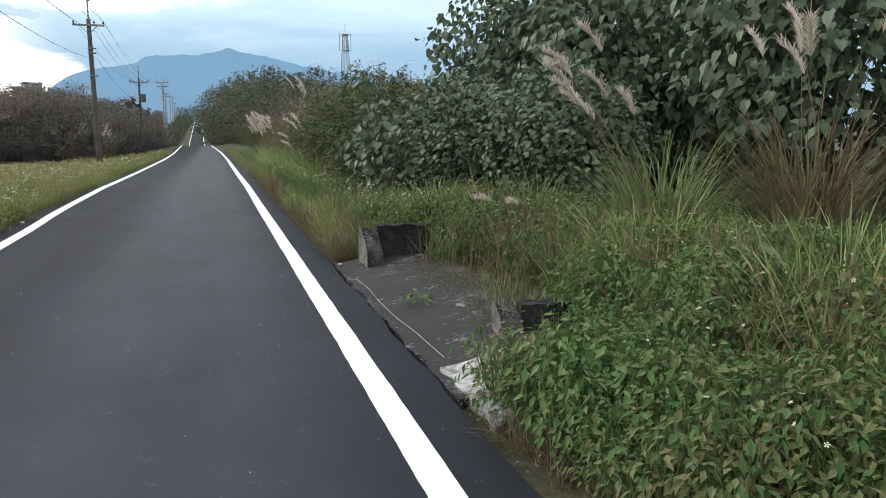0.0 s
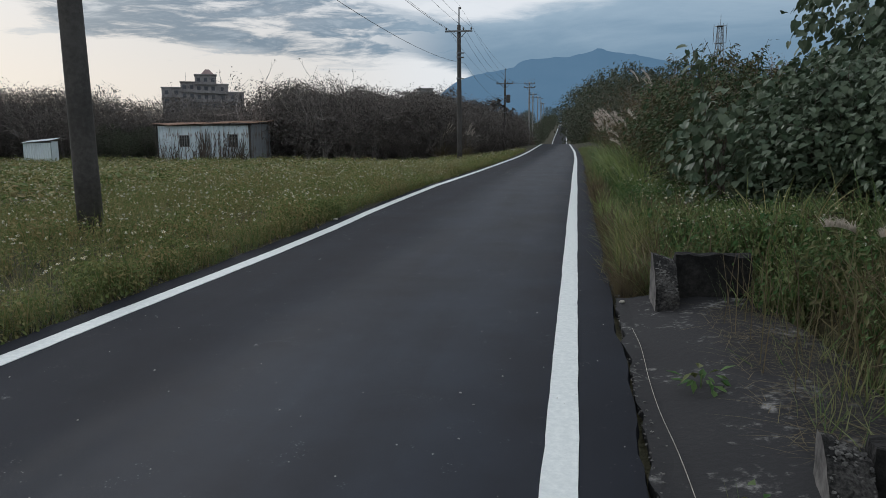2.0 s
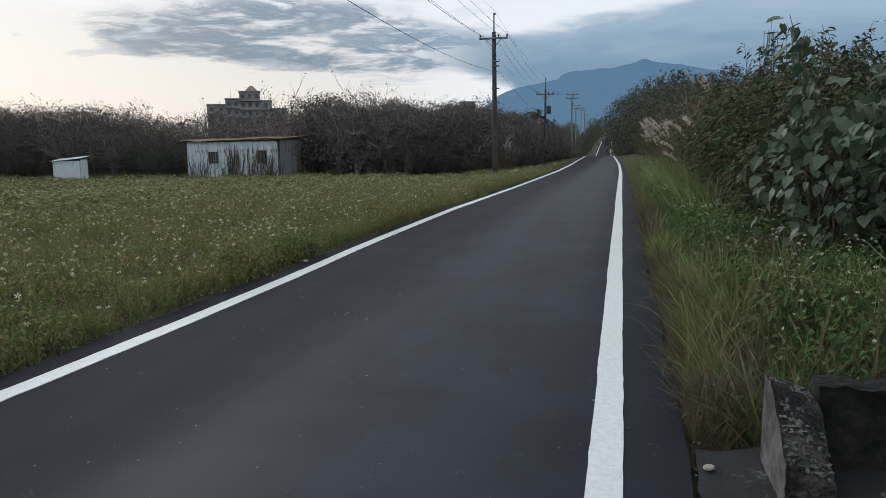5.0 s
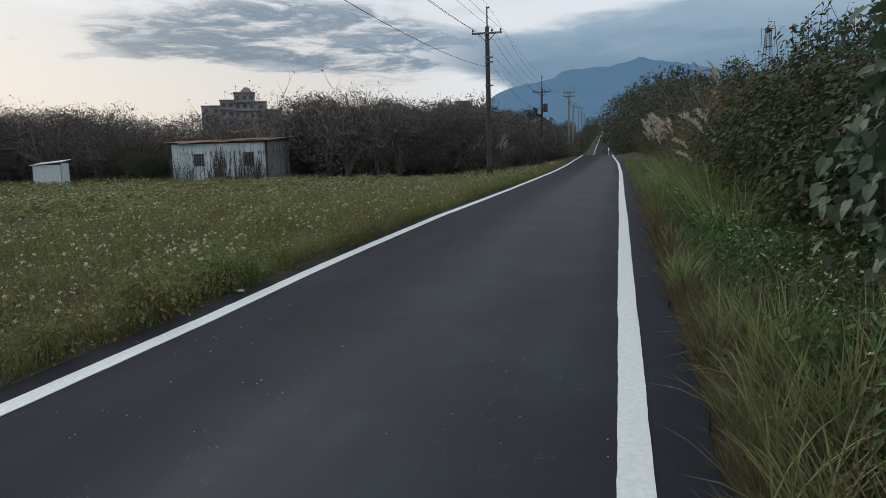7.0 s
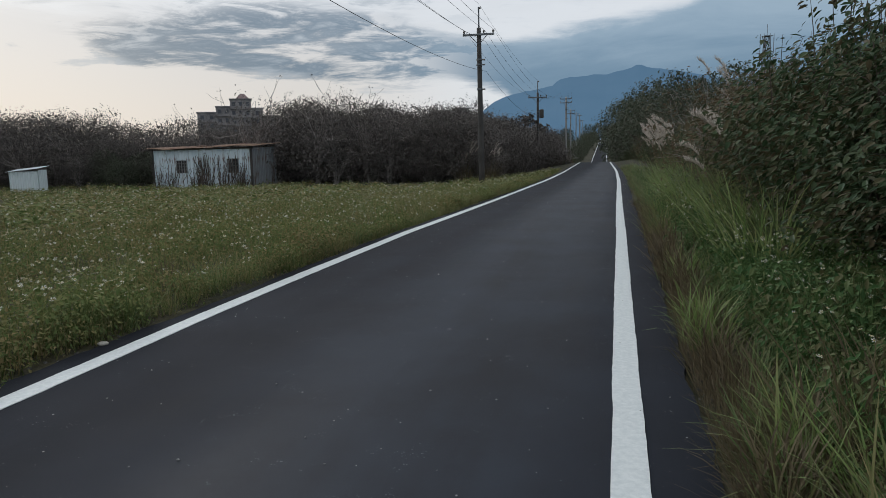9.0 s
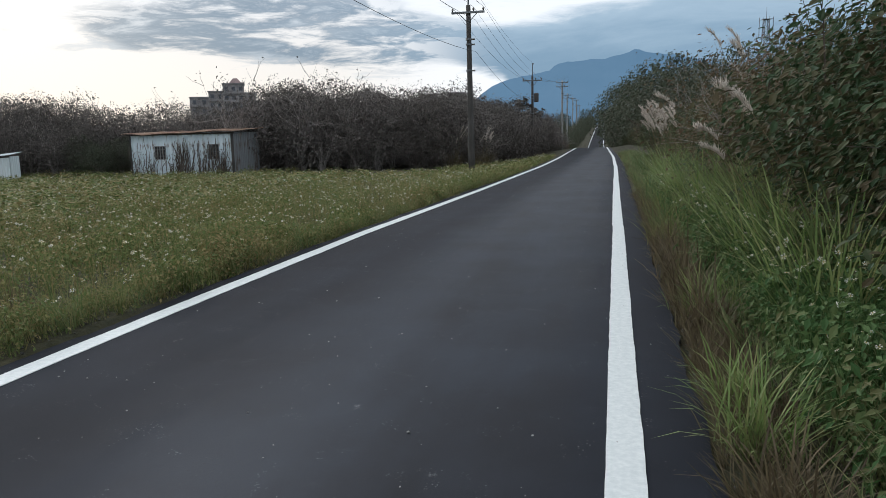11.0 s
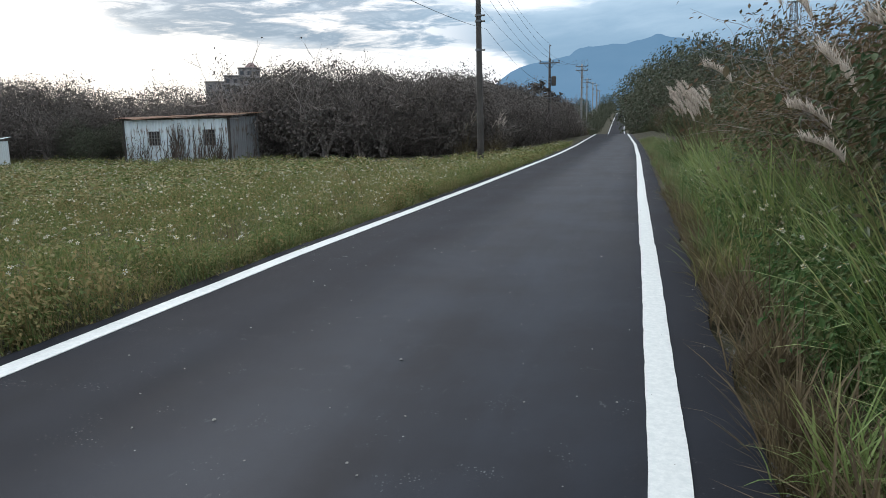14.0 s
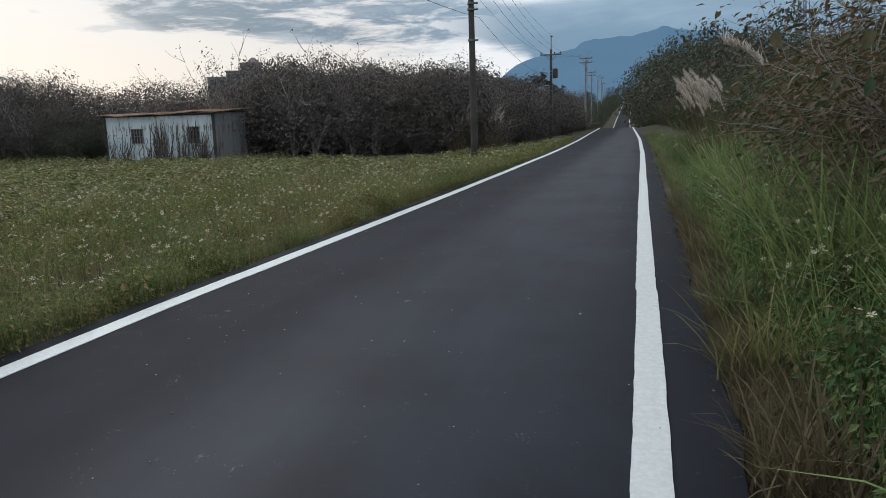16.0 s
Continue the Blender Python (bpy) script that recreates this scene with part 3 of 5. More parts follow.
# ---------------- culvert slab and headwalls ----------------
def slab_z(x, y):
    return -0.012 + 0.10 * np.clip((x - 0.55) / 0.5, 0, 1) + 0.012 * wobble(x, y, 0.35, 3) + 0.01 * wobble(x, y, 1.1, 6)


def slab_piece(name, x0, x1, y0, y1, lift, mat, label, cat, ragged=0.03):
    xs, ys = np.linspace(x0, x1, 26), np.linspace(y0, y1, 70)
    gx, gy = np.meshgrid(xs, ys, indexing="ij")
    t = (gx - x0) / (x1 - x0)
    gx = gx + ragged * (1 - t) * wobble(gy, 0 * gy, 0.13, 9) + 2.5 * ragged * t * wobble(gy, 0 * gy, 0.3, 5)
    s = (gy - y0) / (y1 - y0)
    gy = gy + 3 * ragged * (1 - s) * wobble(gx, 0 * gx, 0.15, 2) + 2 * ragged * s * wobble(gx, 0 * gx, 0.2, 7)
    z = slab_z(gx, gy) + lift
    top = np.stack([gx, gy, z], -1).reshape(-1, 3)
    nx, ny = gx.shape
    bot = top - [0, 0, 0.16]
    i, j = np.meshgrid(np.arange(nx - 1), np.arange(ny - 1), indexing="ij")
    a = i * ny + j
    ft = np.stack([a, a + ny, a + ny + 1, a + 1], -1).reshape(-1, 4)
    rim = np.concatenate([np.arange(ny), np.arange(1, nx) * ny + ny - 1, (nx - 1) * ny + np.arange(ny - 2, -1, -1), np.arange(nx - 2, 0, -1) * ny])
    nxt = np.roll(rim, -1)
    fs = np.stack([rim, nxt, nxt + nx * ny, rim + nx * ny], -1)
    me = np_mesh(name, np.concatenate([top, bot]), np.concatenate([ft, fs]), [mat])
    return tagged(put(name, me), label, cat)


slab_piece("concrete_slab", 0.458, 1.62, 1.05, 5.36, 0.0, M_CONC, "dark stained concrete slab beside the lane, dirt and dry stalks on it", "concrete slab")
slab_piece("cement_patch", 0.52, 1.02, 0.62, 1.62, 0.006, M_CONC_PALE, "pale chipped cement patch at the end of the slab", "cement patch", 0.05)


M_STAINED = two_tone("black_stained_concrete", (0.008, 0.008, 0.008), (0.045, 0.043, 0.040), 3.0, 30.0, 0.95, 0.8, 0.012, lo=0.42, hi=0.75)
M_FACE = two_tone("bare_cement_face", (0.045, 0.043, 0.042), (0.15, 0.142, 0.136), 4.0, 18.0, 0.9, 0.4, 0.006, lo=0.38, hi=0.62)


def headwall(name, x, y, rz, arm, wall, top, th, label):
    """An L of rough old concrete: a short broken arm along the lane, a wall away from it."""
    root = empty(name, x, y, 0, rz, label, "headwall")
    for nm, dims in (("arm", (0, th * 1.1, -arm, 0, -0.12, top)), ("wall", (th * 1.1 + 0.003, wall, -th, -0.004, -0.12, top + 0.008))):
        bm = box(*dims)
        bmesh.ops.subdivide_edges(bm, edges=bm.edges[:], cuts=11, use_grid_fill=True)
        for vv in bm.verts:
            c = vv.co.copy()
            inner = nm == "wall" or c.x > 0.01
            amp = 1.0 if inner else 0.35
            k = (noise.noise(c * 9) * 0.014 + noise.noise(c * 34) * 0.012) * amp
            drop = (0.30 * max(0.0, (-c.y - 0.35 * arm) / arm) + 0.05 * max(0.0, c.x / th)) if nm == "arm" and c.z > 0 else 0.0
            vv.co = c + Vector((k, (noise.noise(c * 11 + Vector((5, 0, 0))) * 0.014 + noise.noise(c * 40) * 0.006) * amp, (noise.noise(c * 8) * 0.02 + noise.noise(c * 36) * 0.012 - drop * c.z / top) if c.z > 0 else 0))
        bm.normal_update()
        ob = part(nm, bm, M_AGG if nm == "arm" else M_STAINED, root, "broken end of exposed aggregate with a bare cement face" if nm == "arm" else "wall stained nearly black")
        if nm == "arm":
            ob.data.materials.append(M_FACE)
            for pl_ in ob.data.polygons:
                if pl_.normal.x < -0.8:
                    pl_.material_index = 1
    # aggregate stones standing out of the broken top
    r = np.random.default_rng(int(y * 100))
    n_ = 260
    p = np.stack([r.uniform(0.01, th * 1.05, n_), r.uniform(-arm, -0.01, n_), np.zeros(n_)], -1)
    p[:, 2] = top - (0.30 * np.clip((-p[:, 1] - 0.35 * arm) / arm, 0, 1) + 0.05 * p[:, 0] / th) - 0.006
    v, f = scatter(pv, pf, p, rot_xyz(r.normal(0, 0.4, n_), r.normal(0, 0.4, n_), r.uniform(0, 6.3, n_)), r.uniform(0.006, 0.015, n_))
    put("aggregate", np_mesh("aggregate", v, f, [M_GRAVEL]), root, "grey pebbles in the broken concrete")["kind"] = "stuff"
    return root


headwall("culvert_headwall", 0.72, 5.22, 0, 0.46, 0.74, 0.41, 0.155, "low L-shaped concrete headwall, weathered and pitted, in the verge")
headwall("culvert_headwall", 1.03, 2.08, -8, 0.42, 0.80, 0.26, 0.15, "low broken concrete headwall half hidden by weeds")

cv = bpy.data.curves.new("string_line", "CURVE")
cv.dimensions, cv.bevel_depth, cv.bevel_resolution = "3D", 0.0016, 1
sp = cv.splines.new("POLY")
ts = np.linspace(0, 1, 24)
sp.points.add(23)
for k, t in enumerate(ts):
    xx, yy = 0.527 + 0.055 * t + 0.01 * math.sin(t * 9), 4.37 - 2.62 * t
    sp.points[k].co = (xx, yy, float(slab_z(np.float64(xx), np.float64(yy))) + 0.012, 1)
string_ob = new("string_line", cv)
string_ob.data.materials.append(M_STRING)
tagged(string_ob, "thin pale string lying along the concrete slab", "string")

# ---------------- poles and wires ----------------
def pole(x, y, h, r0, r1, arm_z, mat, arms=1, spike=True, lean=0.0, label=""):
    root = empty("utility_pole", x, y, float(zg(np.float64(x), np.float64(y))) - 0.2, 0, label, "utility pole", "poles along the lane")
    pts = [(lean * t, 0, t * (h + 0.2)) for t in np.linspace(0, 1, 8)]
    v, f = tube_arrays(pts, np.linspace(r0, r1, 8), 14)
    put("shaft", np_mesh("shaft", v, f, [mat], None, True), root)
    top_x = lean
    for k in range(arms):
        z = arm_z + 0.2 - 0.55 * k
        part("crossarm", box(top_x - 0.82, top_x + 0.82, -0.05 - r1, 0.05 - r1, z - 0.05, z + 0.05, 0.01), M_STEEL, root)
        for sgn in (-1, 1):
            v, f = tube_arrays([(top_x + sgn * 0.45, -r1, z - 0.04), (top_x, -r1, z - 0.5)], [0.02, 0.02], 6)
            put("brace", np_mesh("brace", v, f, [M_STEEL]), root)
        for xi in (-0.76, 0.28, 0.76):
            v, f = tube_arrays([(top_x + xi, -r1, z + d) for d in (0.04, 0.1, 0.105, 0.15, 0.155, 0.22)], [0.025, 0.03, 0.06, 0.045, 0.055, 0.03], 8)
            put("insulator", np_mesh("insulator", v, f, [M_CERAMIC], None, True), root, "brown ceramic insulator")
    if spike:
        v, f = tube_arrays([(top_x, 0, h), (top_x, 0, h + 1.25)], [0.045, 0.04], 8)
        put("top_rod", np_mesh("top_rod", v, f, [M_STEEL]), root)
        v, f = tube_arrays([(top_x + 0.02, 0, h + 1.18), (top_x + 0.12, 0, h + 1.2)], [0.04, 0.05], 8)
        put("insulator", np_mesh("insulator", v, f, [M_CERAMIC], None, True), root, "brown ceramic insulator")
    for z in (arm_z - 1.1, arm_z - 1.35, arm_z - 2.6):
        v, f = tube_arrays([(top_x, 0, z), (top_x, 0, z + 0.09)], [r0 * 0.98, r0 * 0.98], 12)
        put("clamp", np_mesh("clamp", v, f, [M_STEEL]), root)
        v, f = tube_arrays([(top_x + r1, 0, z + 0.04), (top_x + 0.30, 0, z + 0.04)], [0.03, 0.045], 8)
        put("bracket", np_mesh("bracket", v, f, [M_CERAMIC]), root)
    return root


POLES = ((-6.28, 7.92, 8.2, 0.165, 0.115, 7.75, M_POLE, 1, True, -0.12, "tall dark utility pole standing in the flowering field"),
         (-6.97, 43.6, 8.25, 0.16, 0.11, 7.9, M_POLE, 1, True, -0.05, "dark utility pole with one crossarm at the field's edge"),
         (-6.9, 71.0, 6.9, 0.13, 0.09, 6.5, M_POLE, 1, True, 0.0, "dark utility pole with crossarm and transformer among shrubs"),
         (-7.2, 112.0, 10.3, 0.15, 0.11, 10.0, M_POLE_PALE, 2, False, 0.0, "pale concrete utility pole with two crossarms"),
         (-9.4, 158.0, 12.2, 0.15, 0.11, 11.8, M_POLE_PALE, 2, False, 0.0, "pale concrete utility pole far along the lane"),
         (-10.6, 200.0, 12.2, 0.15, 0.11, 11.8, M_POLE_PALE, 1, False, 0.0, "pale concrete utility pole far along the lane"),
         (-12.0, 245.0, 12.0, 0.15, 0.11, 11.6, M_POLE_PALE, 1, False, 0.0, "pale concrete utility pole far along the lane"),
         (-14.0, 290.0, 10.4, 0.15, 0.11, 10.0, M_POLE_PALE, 1, False, 0.0, "pale concrete utility pole far along the lane"),
         (-15.5, 340.0, 10.8, 0.15, 0.11, 10.4, M_POLE_PALE, 1, False, 0.0, "pale concrete utility pole far along the lane"))
for args in POLES:
    pr = pole(*args)
    if args[1] == 71.0:
        v, f = tube_arrays([(0.33, 0, z) for z in (4.9, 4.95, 5.6, 5.66)], [0.15, 0.2, 0.2, 0.13], 12)
        put("transformer", np_mesh("transformer", v, f, [M_POLE]), pr, "grey pole transformer can")


def wire(a, b, sag, r=0.011):
    c = bpy.data.curves.new("power_line", "CURVE")
    c.dimensions, c.bevel_depth, c.bevel_resolution = "3D", r, 1
    s = c.splines.new("POLY")
    s.points.add(19)
    for k in range(20):
        t = k / 19
        p = Vector(a).lerp(Vector(b), t)
        s.points[k].co = (p.x, p.y, p.z - sag * 4 * t * (1 - t), 1)
    c.materials.append(M_WIRE)
    return tagged(new("power_line", c), "thin dark overhead power line between the poles", "power line", "power lines")


W_BACK = ((-5.9, -30.0, 7.75), (-6.28, 7.92, 7.75), (-6.97, 43.6, 7.9), (-6.9, 71, 6.5), (-7.2, 112, 8.9), (-9.4, 158, 9.4), (-10.6, 200, 10.4))
for (xa, ya, za), (xb, yb, zb) in zip(W_BACK, W_BACK[1:]):
    ga, gb = (float(zg(np.float64(q[0]), np.float64(q[1]))) for q in ((xa, ya), (xb, yb)))
    if yb > 100:
        ga, gb = (ga if ya < 100 else 0.0), 0.0
    for xi in (-0.76, 0.28, 0.76):
        wire((xa + xi, ya - 0.1, za + ga + 0.2), (xb + xi, yb - 0.1, zb + gb + 0.2), 0.5, 0.007)
    if yb < 80:
        wire((xa, ya, za + ga + 1.5), (xb, yb, zb + gb + 1.5), 0.4, 0.006)
        wire((xa + 0.3, ya, za - 1.05), (xb + 0.3, yb, zb - 1.05), 0.6, 0.008)
        wire((xa + 0.3, ya, za - 2.55), (xb + 0.3, yb, zb - 2.55), 0.6, 0.008)


# ---------------- shed, hut, far buildings ----------------
def corrugated(name, w, h, pitch, depth, mat, parent, m, label="", wavy=0.0, seed=0):
    """A corrugated sheet w wide and h high in its own xz plane, with thickness."""
    nx = int(w / pitch * 4)
    xs = np.linspace(0, w, nx + 1)
    zs = np.linspace(0, h, 5)
    gx, gz = np.meshgrid(xs, zs, indexing="ij")
    gy = depth * np.sin(gx / pitch * 2 * np.pi) + wavy * wobble(gx, gz, 0.8, seed)
    v0 = np.stack([gx, gy, gz + wavy * wobble(gx, gz, 0.5, seed + 1)], -1).reshape(-1, 3)
    ny = len(zs)
    i, j = np.meshgrid(np.arange(nx), np.arange(ny - 1), indexing="ij")
    a = i * ny + j
    f = np.stack([a, a + ny, a + ny + 1, a + 1], -1).reshape(-1, 4)
    v = np.concatenate([v0, v0 + [0, 0.012, 0]])
    f = np.concatenate([f, f[:, ::-1] + len(v0)])
    ob = put(name, np_mesh(name, v, f, [mat]), parent, label)
    ob.matrix_basis = m
    return ob


def window_grid(parent, x, z, w, h):
    win = part("window", box(x, x + w, -0.035, 0.03, z, z + h), M_DARK, parent, "dark barred window")
    for k in range(5):
        xx = x + k * w / 4
        part("bar", box(xx - 0.018, xx + 0.018, -0.075, -0.038, z - 0.02, z + h + 0.02), M_POLE_PALE, win)
    for k in range(5):
        zz = z + k * h / 4
        part("bar", box(x - 0.02, x + w + 0.02, -0.062, -0.04, zz - 0.015, zz + 0.015), M_POLE_PALE, win)


shed_ang = math.degrees(math.atan2(49.57 - 50.13, -24.33 + 31.25))
shed = empty("shed", -31.25, 50.13, -0.92, shed_ang, "old corrugated metal shed with rusty roof, overgrown with vines", "shed")
SW, SH, SD = 7.75, 2.78, 3.0
for k in range(4):
    corrugated("wall_panel", SW / 4 - 0.012, SH, 0.26, 0.035, M_SHED, shed, pose(k * SW / 4, 0, 0, 0, 0, 0), "pale blue-white corrugated sheet streaked with rust", 0.015, k)
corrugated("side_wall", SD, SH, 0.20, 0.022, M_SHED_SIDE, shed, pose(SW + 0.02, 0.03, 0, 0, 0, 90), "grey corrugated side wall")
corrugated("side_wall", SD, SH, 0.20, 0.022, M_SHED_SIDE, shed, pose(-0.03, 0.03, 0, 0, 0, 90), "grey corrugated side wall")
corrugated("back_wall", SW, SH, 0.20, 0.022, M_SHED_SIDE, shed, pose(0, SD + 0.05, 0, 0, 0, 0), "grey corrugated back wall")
for k, (x0, wd, tilt) in enumerate(((-0.35, 4.3, 1.2), (3.85, 4.2, 0.2))):
    corrugated("roof_sheet", wd, SD + 0.75, 0.22, 0.025, M_ROOF, shed, pose(x0, -0.42, SH + 0.02 + 0.05 * k, -87.5, tilt - 0.6, 0), "rusty corrugated roof sheet, edge bent", 0.075, k + 4)
part("fascia", box(-0.3, SW + 0.2, -0.09, -0.035, SH - 0.10, SH - 0.01), M_POLE, shed)
part("corner_post", box(SW - 0.04, SW + 0.08, -0.06, 0.06, 0, SH), M_POLE, shed)
part("corner_post", box(-0.09, 0.0, -0.06, 0.06, 0, SH), M_POLE, shed)
window_grid(shed, 1.9, 1.12, 0.82, 0.84)
window_grid(shed, 5.95, 1.10, 0.85, 0.92)

vr = np.random.default_rng(55)
vp = []
for k in range(105):
    vx = vr.choice([0.5, 0.9, 1.4, 2.2, 3.6, 3.9, 4.1, 4.4, 5.3, 5.7, 6.6, 7.0, 7.3]) + vr.normal(0, 0.28)
    hgt = vr.uniform(0.8, 2.5)
    t = np.linspace(0, 1, 7)
    wander = np.cumsum(vr.normal(0, 0.09, 7))
    vp.append(tube_arrays(np.stack([vx + wander, -0.16 - 0.05 * np.sin(t * 5), t * hgt], -1), np.linspace(0.032, 0.016, 7), 4))
v, f = join_arrays(vp)
vine = empty("wall_vine", -31.25, 50.13, -0.92, shed_ang, "bare climbing vine over the shed's front", "vine")
put("stem", np_mesh("stem", v, f, [M_BARK]), vine)["kind"] = "stuff"
n_ = 900
vpos = np.stack([vr.choice([0.4, 1.2, 3.8, 4.1, 5.6, 7.0, 7.4], n_) + vr.normal(0, 0.25, n_), np.full(n_, -0.2) + vr.normal(0, 0.05, n_), vr.uniform(0, 1.0, n_) ** 1.6 * 1.7], -1)
v, f = scatter(LEAF_V, LEAF_F, vpos, rot_xyz(vr.normal(0, 0.5, n_), vr.normal(0.6, 0.5, n_), vr.uniform(0, 6.3, n_)), vr.uniform(0.07, 0.14, n_))
put("foliage", np_mesh("foliage", v, f, [M_LEAF_DARK]), vine)["kind"] = "stuff"

hut = empty("field_hut", -40.1, 46.7, -0.86, 8, "small white corrugated metal hut at the field's edge", "hut")
corrugated("front_wall", 2.1, 1.40, 0.18, 0.02, M_HUT, hut, pose(0, 0, 0))
corrugated("side_wall", 0.9, 1.50, 0.18, 0.02, M_HUT, hut, pose(2.12, 0.02, 0, 0, 0, 90))
corrugated("side_wall", 0.9, 1.40, 0.18, 0.02, M_HUT, hut, pose(-0.02, 0.02, 0, 0, 0, 90))
corrugated("back_wall", 2.1, 1.40, 0.18, 0.02, M_HUT, hut, pose(0, 0.95, 0))
corrugated("roof_sheet", 2.4, 1.25, 0.2, 0.02, M_HUT, hut, pose(-0.14, -0.15, 1.40, -83, -5, 0), "pale roof sheet")


def apartment(x, y, rz):
    root = empty("apartment_building", x, y, 0, rz, "grey stepped concrete apartment block with a roof pavilion", "building")
    # blocks: x0, x1, depth start, z top
    blocks = ((-12.5, -6.0, 0.0, 16.6), (-5.99, -1.0, -0.6, 18.6), (-0.99, 6.4, -1.2, 21.2), (6.41, 10.5, 0.3, 18.0), (10.51, 16.0, 1.0, 15.2))
    for x0, x1, y0, zt in blocks:
        body = part("wall", box(x0, x1, y0, y0 + 9, 0, zt), M_BUILDING, root)
        part("parapet", box(x0 - 0.25, x1 + 0.25, y0 - 0.25, y0 + 9.2, zt + 0.004, zt + 0.35), M_BUILDING, root)
        nz, nxw = int(zt // 3.1), max(1, int((x1 - x0) // 2.3))
        for k in range(nz):
            z0 = zt - 3.1 * (k + 1) + 0.9
            if z0 < 6:
                continue
            part("balcony", box(x0 + 0.1, x1 - 0.1, y0 - 0.8, y0 - 0.003, z0 - 1.15, z0 - 0.35), M_BUILDING, root)
            for q in range(nxw):
                wx = x0 + (q + 0.5) * (x1 - x0) / nxw
                part("window", box(wx - 0.6, wx + 0.6, y0 - 0.06, y0 + 0.05, z0 - 0.1, z0 + 1.3), M_FAR_GLASS, root)
    bm = bmesh.new()
    bmesh.ops.create_cone(bm, cap_ends=True, segments=4, radius1=3.3, radius2=0.9, depth=1.9, matrix=Matrix.Translation((3.4, 3.5, 22.6)) @ Matrix.Rotation(radians(45), 4, "Z"))
    part("roof", bm, M_BUILDING_RED, root, "reddish pavilion roof")
    part("pavilion", box(1.4, 5.4, 1.6, 5.4, 21.56, 21.66), M_BUILDING, root)
    for px in (-4.2, 8.0):
        v, f = tube_arrays([(px, 4, 18.9), (px, 4, 22.5 if px < 0 else 21)], [0.07, 0.04], 5)
        put("antenna", np_mesh("antenna", v, f, [M_STEEL]), root)
    return root


apartment(-135.5, 247, 28)

for bx, by, bw, bh in ((-64, 310, 6, 18.6), (-71, 330, 7, 18.0)):
    hb = empty("distant_house", bx, by, 0, 20, "pale distant building above the treeline", "building", "distant buildings")
    part("wall", box(-bw / 2, bw / 2, 0, 8, 0, bh), M_POLE_PALE, hb)
    part("roof", box(-bw / 2 - 0.4, bw / 2 + 0.4, -0.4, 8.4, bh + 0.003, bh + 0.5), M_BUILDING, hb)
    for k in range(3):
        part("window", box(-bw / 2 + 1 + k * bw / 3.4, -bw / 2 + 2.4 + k * bw / 3.4, -0.06, 0.03, bh - 2.6, bh - 1.2), M_FAR_GLASS, hb)


def radio_tower(x, y, h):
    root = empty("radio_tower", x, y, 0, 15, "steel lattice radio tower with antennas on a platform", "tower")
    def leg(a, b, r, nm):
        v, f = tube_arrays([a, b], [r, r], 5)
        put(nm, np_mesh(nm, v, f, [M_STEEL]), root)
    wb, wt_ = 4.0, 1.3
    for sa in ((-1, -1), (1, -1), (1, 1), (-1, 1)):
        leg((sa[0] * wb / 2, sa[1] * wb / 2, 0), (sa[0] * wt_ / 2, sa[1] * wt_ / 2, h), 0.10, "leg")
    lv = np.linspace(h * 0.45, h, 12)
    for k in range(11):
        wa, wb2 = (wb + (wt_ - wb) * lv[k + d] / h for d in (0, 1))
        c = ((-1, -1), (1, -1), (1, 1), (-1, 1))
        for q in range(4):
            a, b = c[q], c[(q + 1) % 4]
            leg((a[0] * wa / 2, a[1] * wa / 2, lv[k]), (b[0] * wb2 / 2, b[1] * wb2 / 2, lv[k + 1]), 0.045, "brace")
            leg((b[0] * wa / 2, b[1] * wa / 2, lv[k]), (a[0] * wb2 / 2, a[1] * wb2 / 2, lv[k + 1]), 0.045, "brace")
    for z in (h - 5.5, h - 0.2):
        part("platform", box(-1.3, 1.3, -1.3, 1.3, z, z + 0.12), M_STEEL, root)
    for a in range(8):
        t = a * math.pi / 4
        leg((2.1 * math.cos(t), 2.1 * math.sin(t), h - 5.5), (2.1 * math.cos(t), 2.1 * math.sin(t), h + 0.5), 0.06, "antenna")
    leg((0, 0, h), (0, 0, h + 3.5), 0.07, "mast")


radio_tower(44.6, 253, 34.2)

# ---------------- the mountain ----------------
# ridge outline: sideways tangent and height tangent as seen along the lane
RIDGE = ((-0.45, 0.006), (-0.30, 0.012), (-0.22, 0.030), (-0.19, 0.046), (-0.174, 0.058), (-0.15, 0.072), (-0.105, 0.079), (-0.085, 0.083), (-0.077, 0.092), (-0.042, 0.0935), (-0.003, 0.097), (0.012, 0.0995), (0.0245, 0.1062),
         (0.036, 0.1015), (0.06, 0.098), (0.087, 0.0925), (0.13, 0.084), (0.19, 0.074), (0.30, 0.066), (0.45, 0.06), (0.7, 0.045), (1.0, 0.02))
m_az = np.linspace(-0.45, 1.0, 240)
m_el = np.interp(m_az, [r[0] for r in RIDGE], [r[1] for r in RIDGE])
m_el = m_el + 0.0014 * wobble(m_az, 0 * m_az, 0.009, 1) + 0.0008 * wobble(m_az, 0 * m_az, 0.004, 3)
rows = []
for k in range(9):
    t = k / 8
    dist = 3300 + 1150 * t
    fold = 1 + 0.10 * (1 - t) * wobble(m_az, 0 * m_az + t, 0.03, k)
    rows.append(np.stack([m_az * dist, np.full(240, dist), 1.3 + (m_el * dist) * t ** 0.8 * fold], -1))
mv = np.stack(rows, 0)
i, j = np.meshgrid(np.arange(8), np.arange(239), indexing="ij")
a = i * 240 + j
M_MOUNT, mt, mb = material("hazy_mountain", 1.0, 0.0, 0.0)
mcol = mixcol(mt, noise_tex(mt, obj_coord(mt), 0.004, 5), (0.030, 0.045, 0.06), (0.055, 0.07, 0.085))
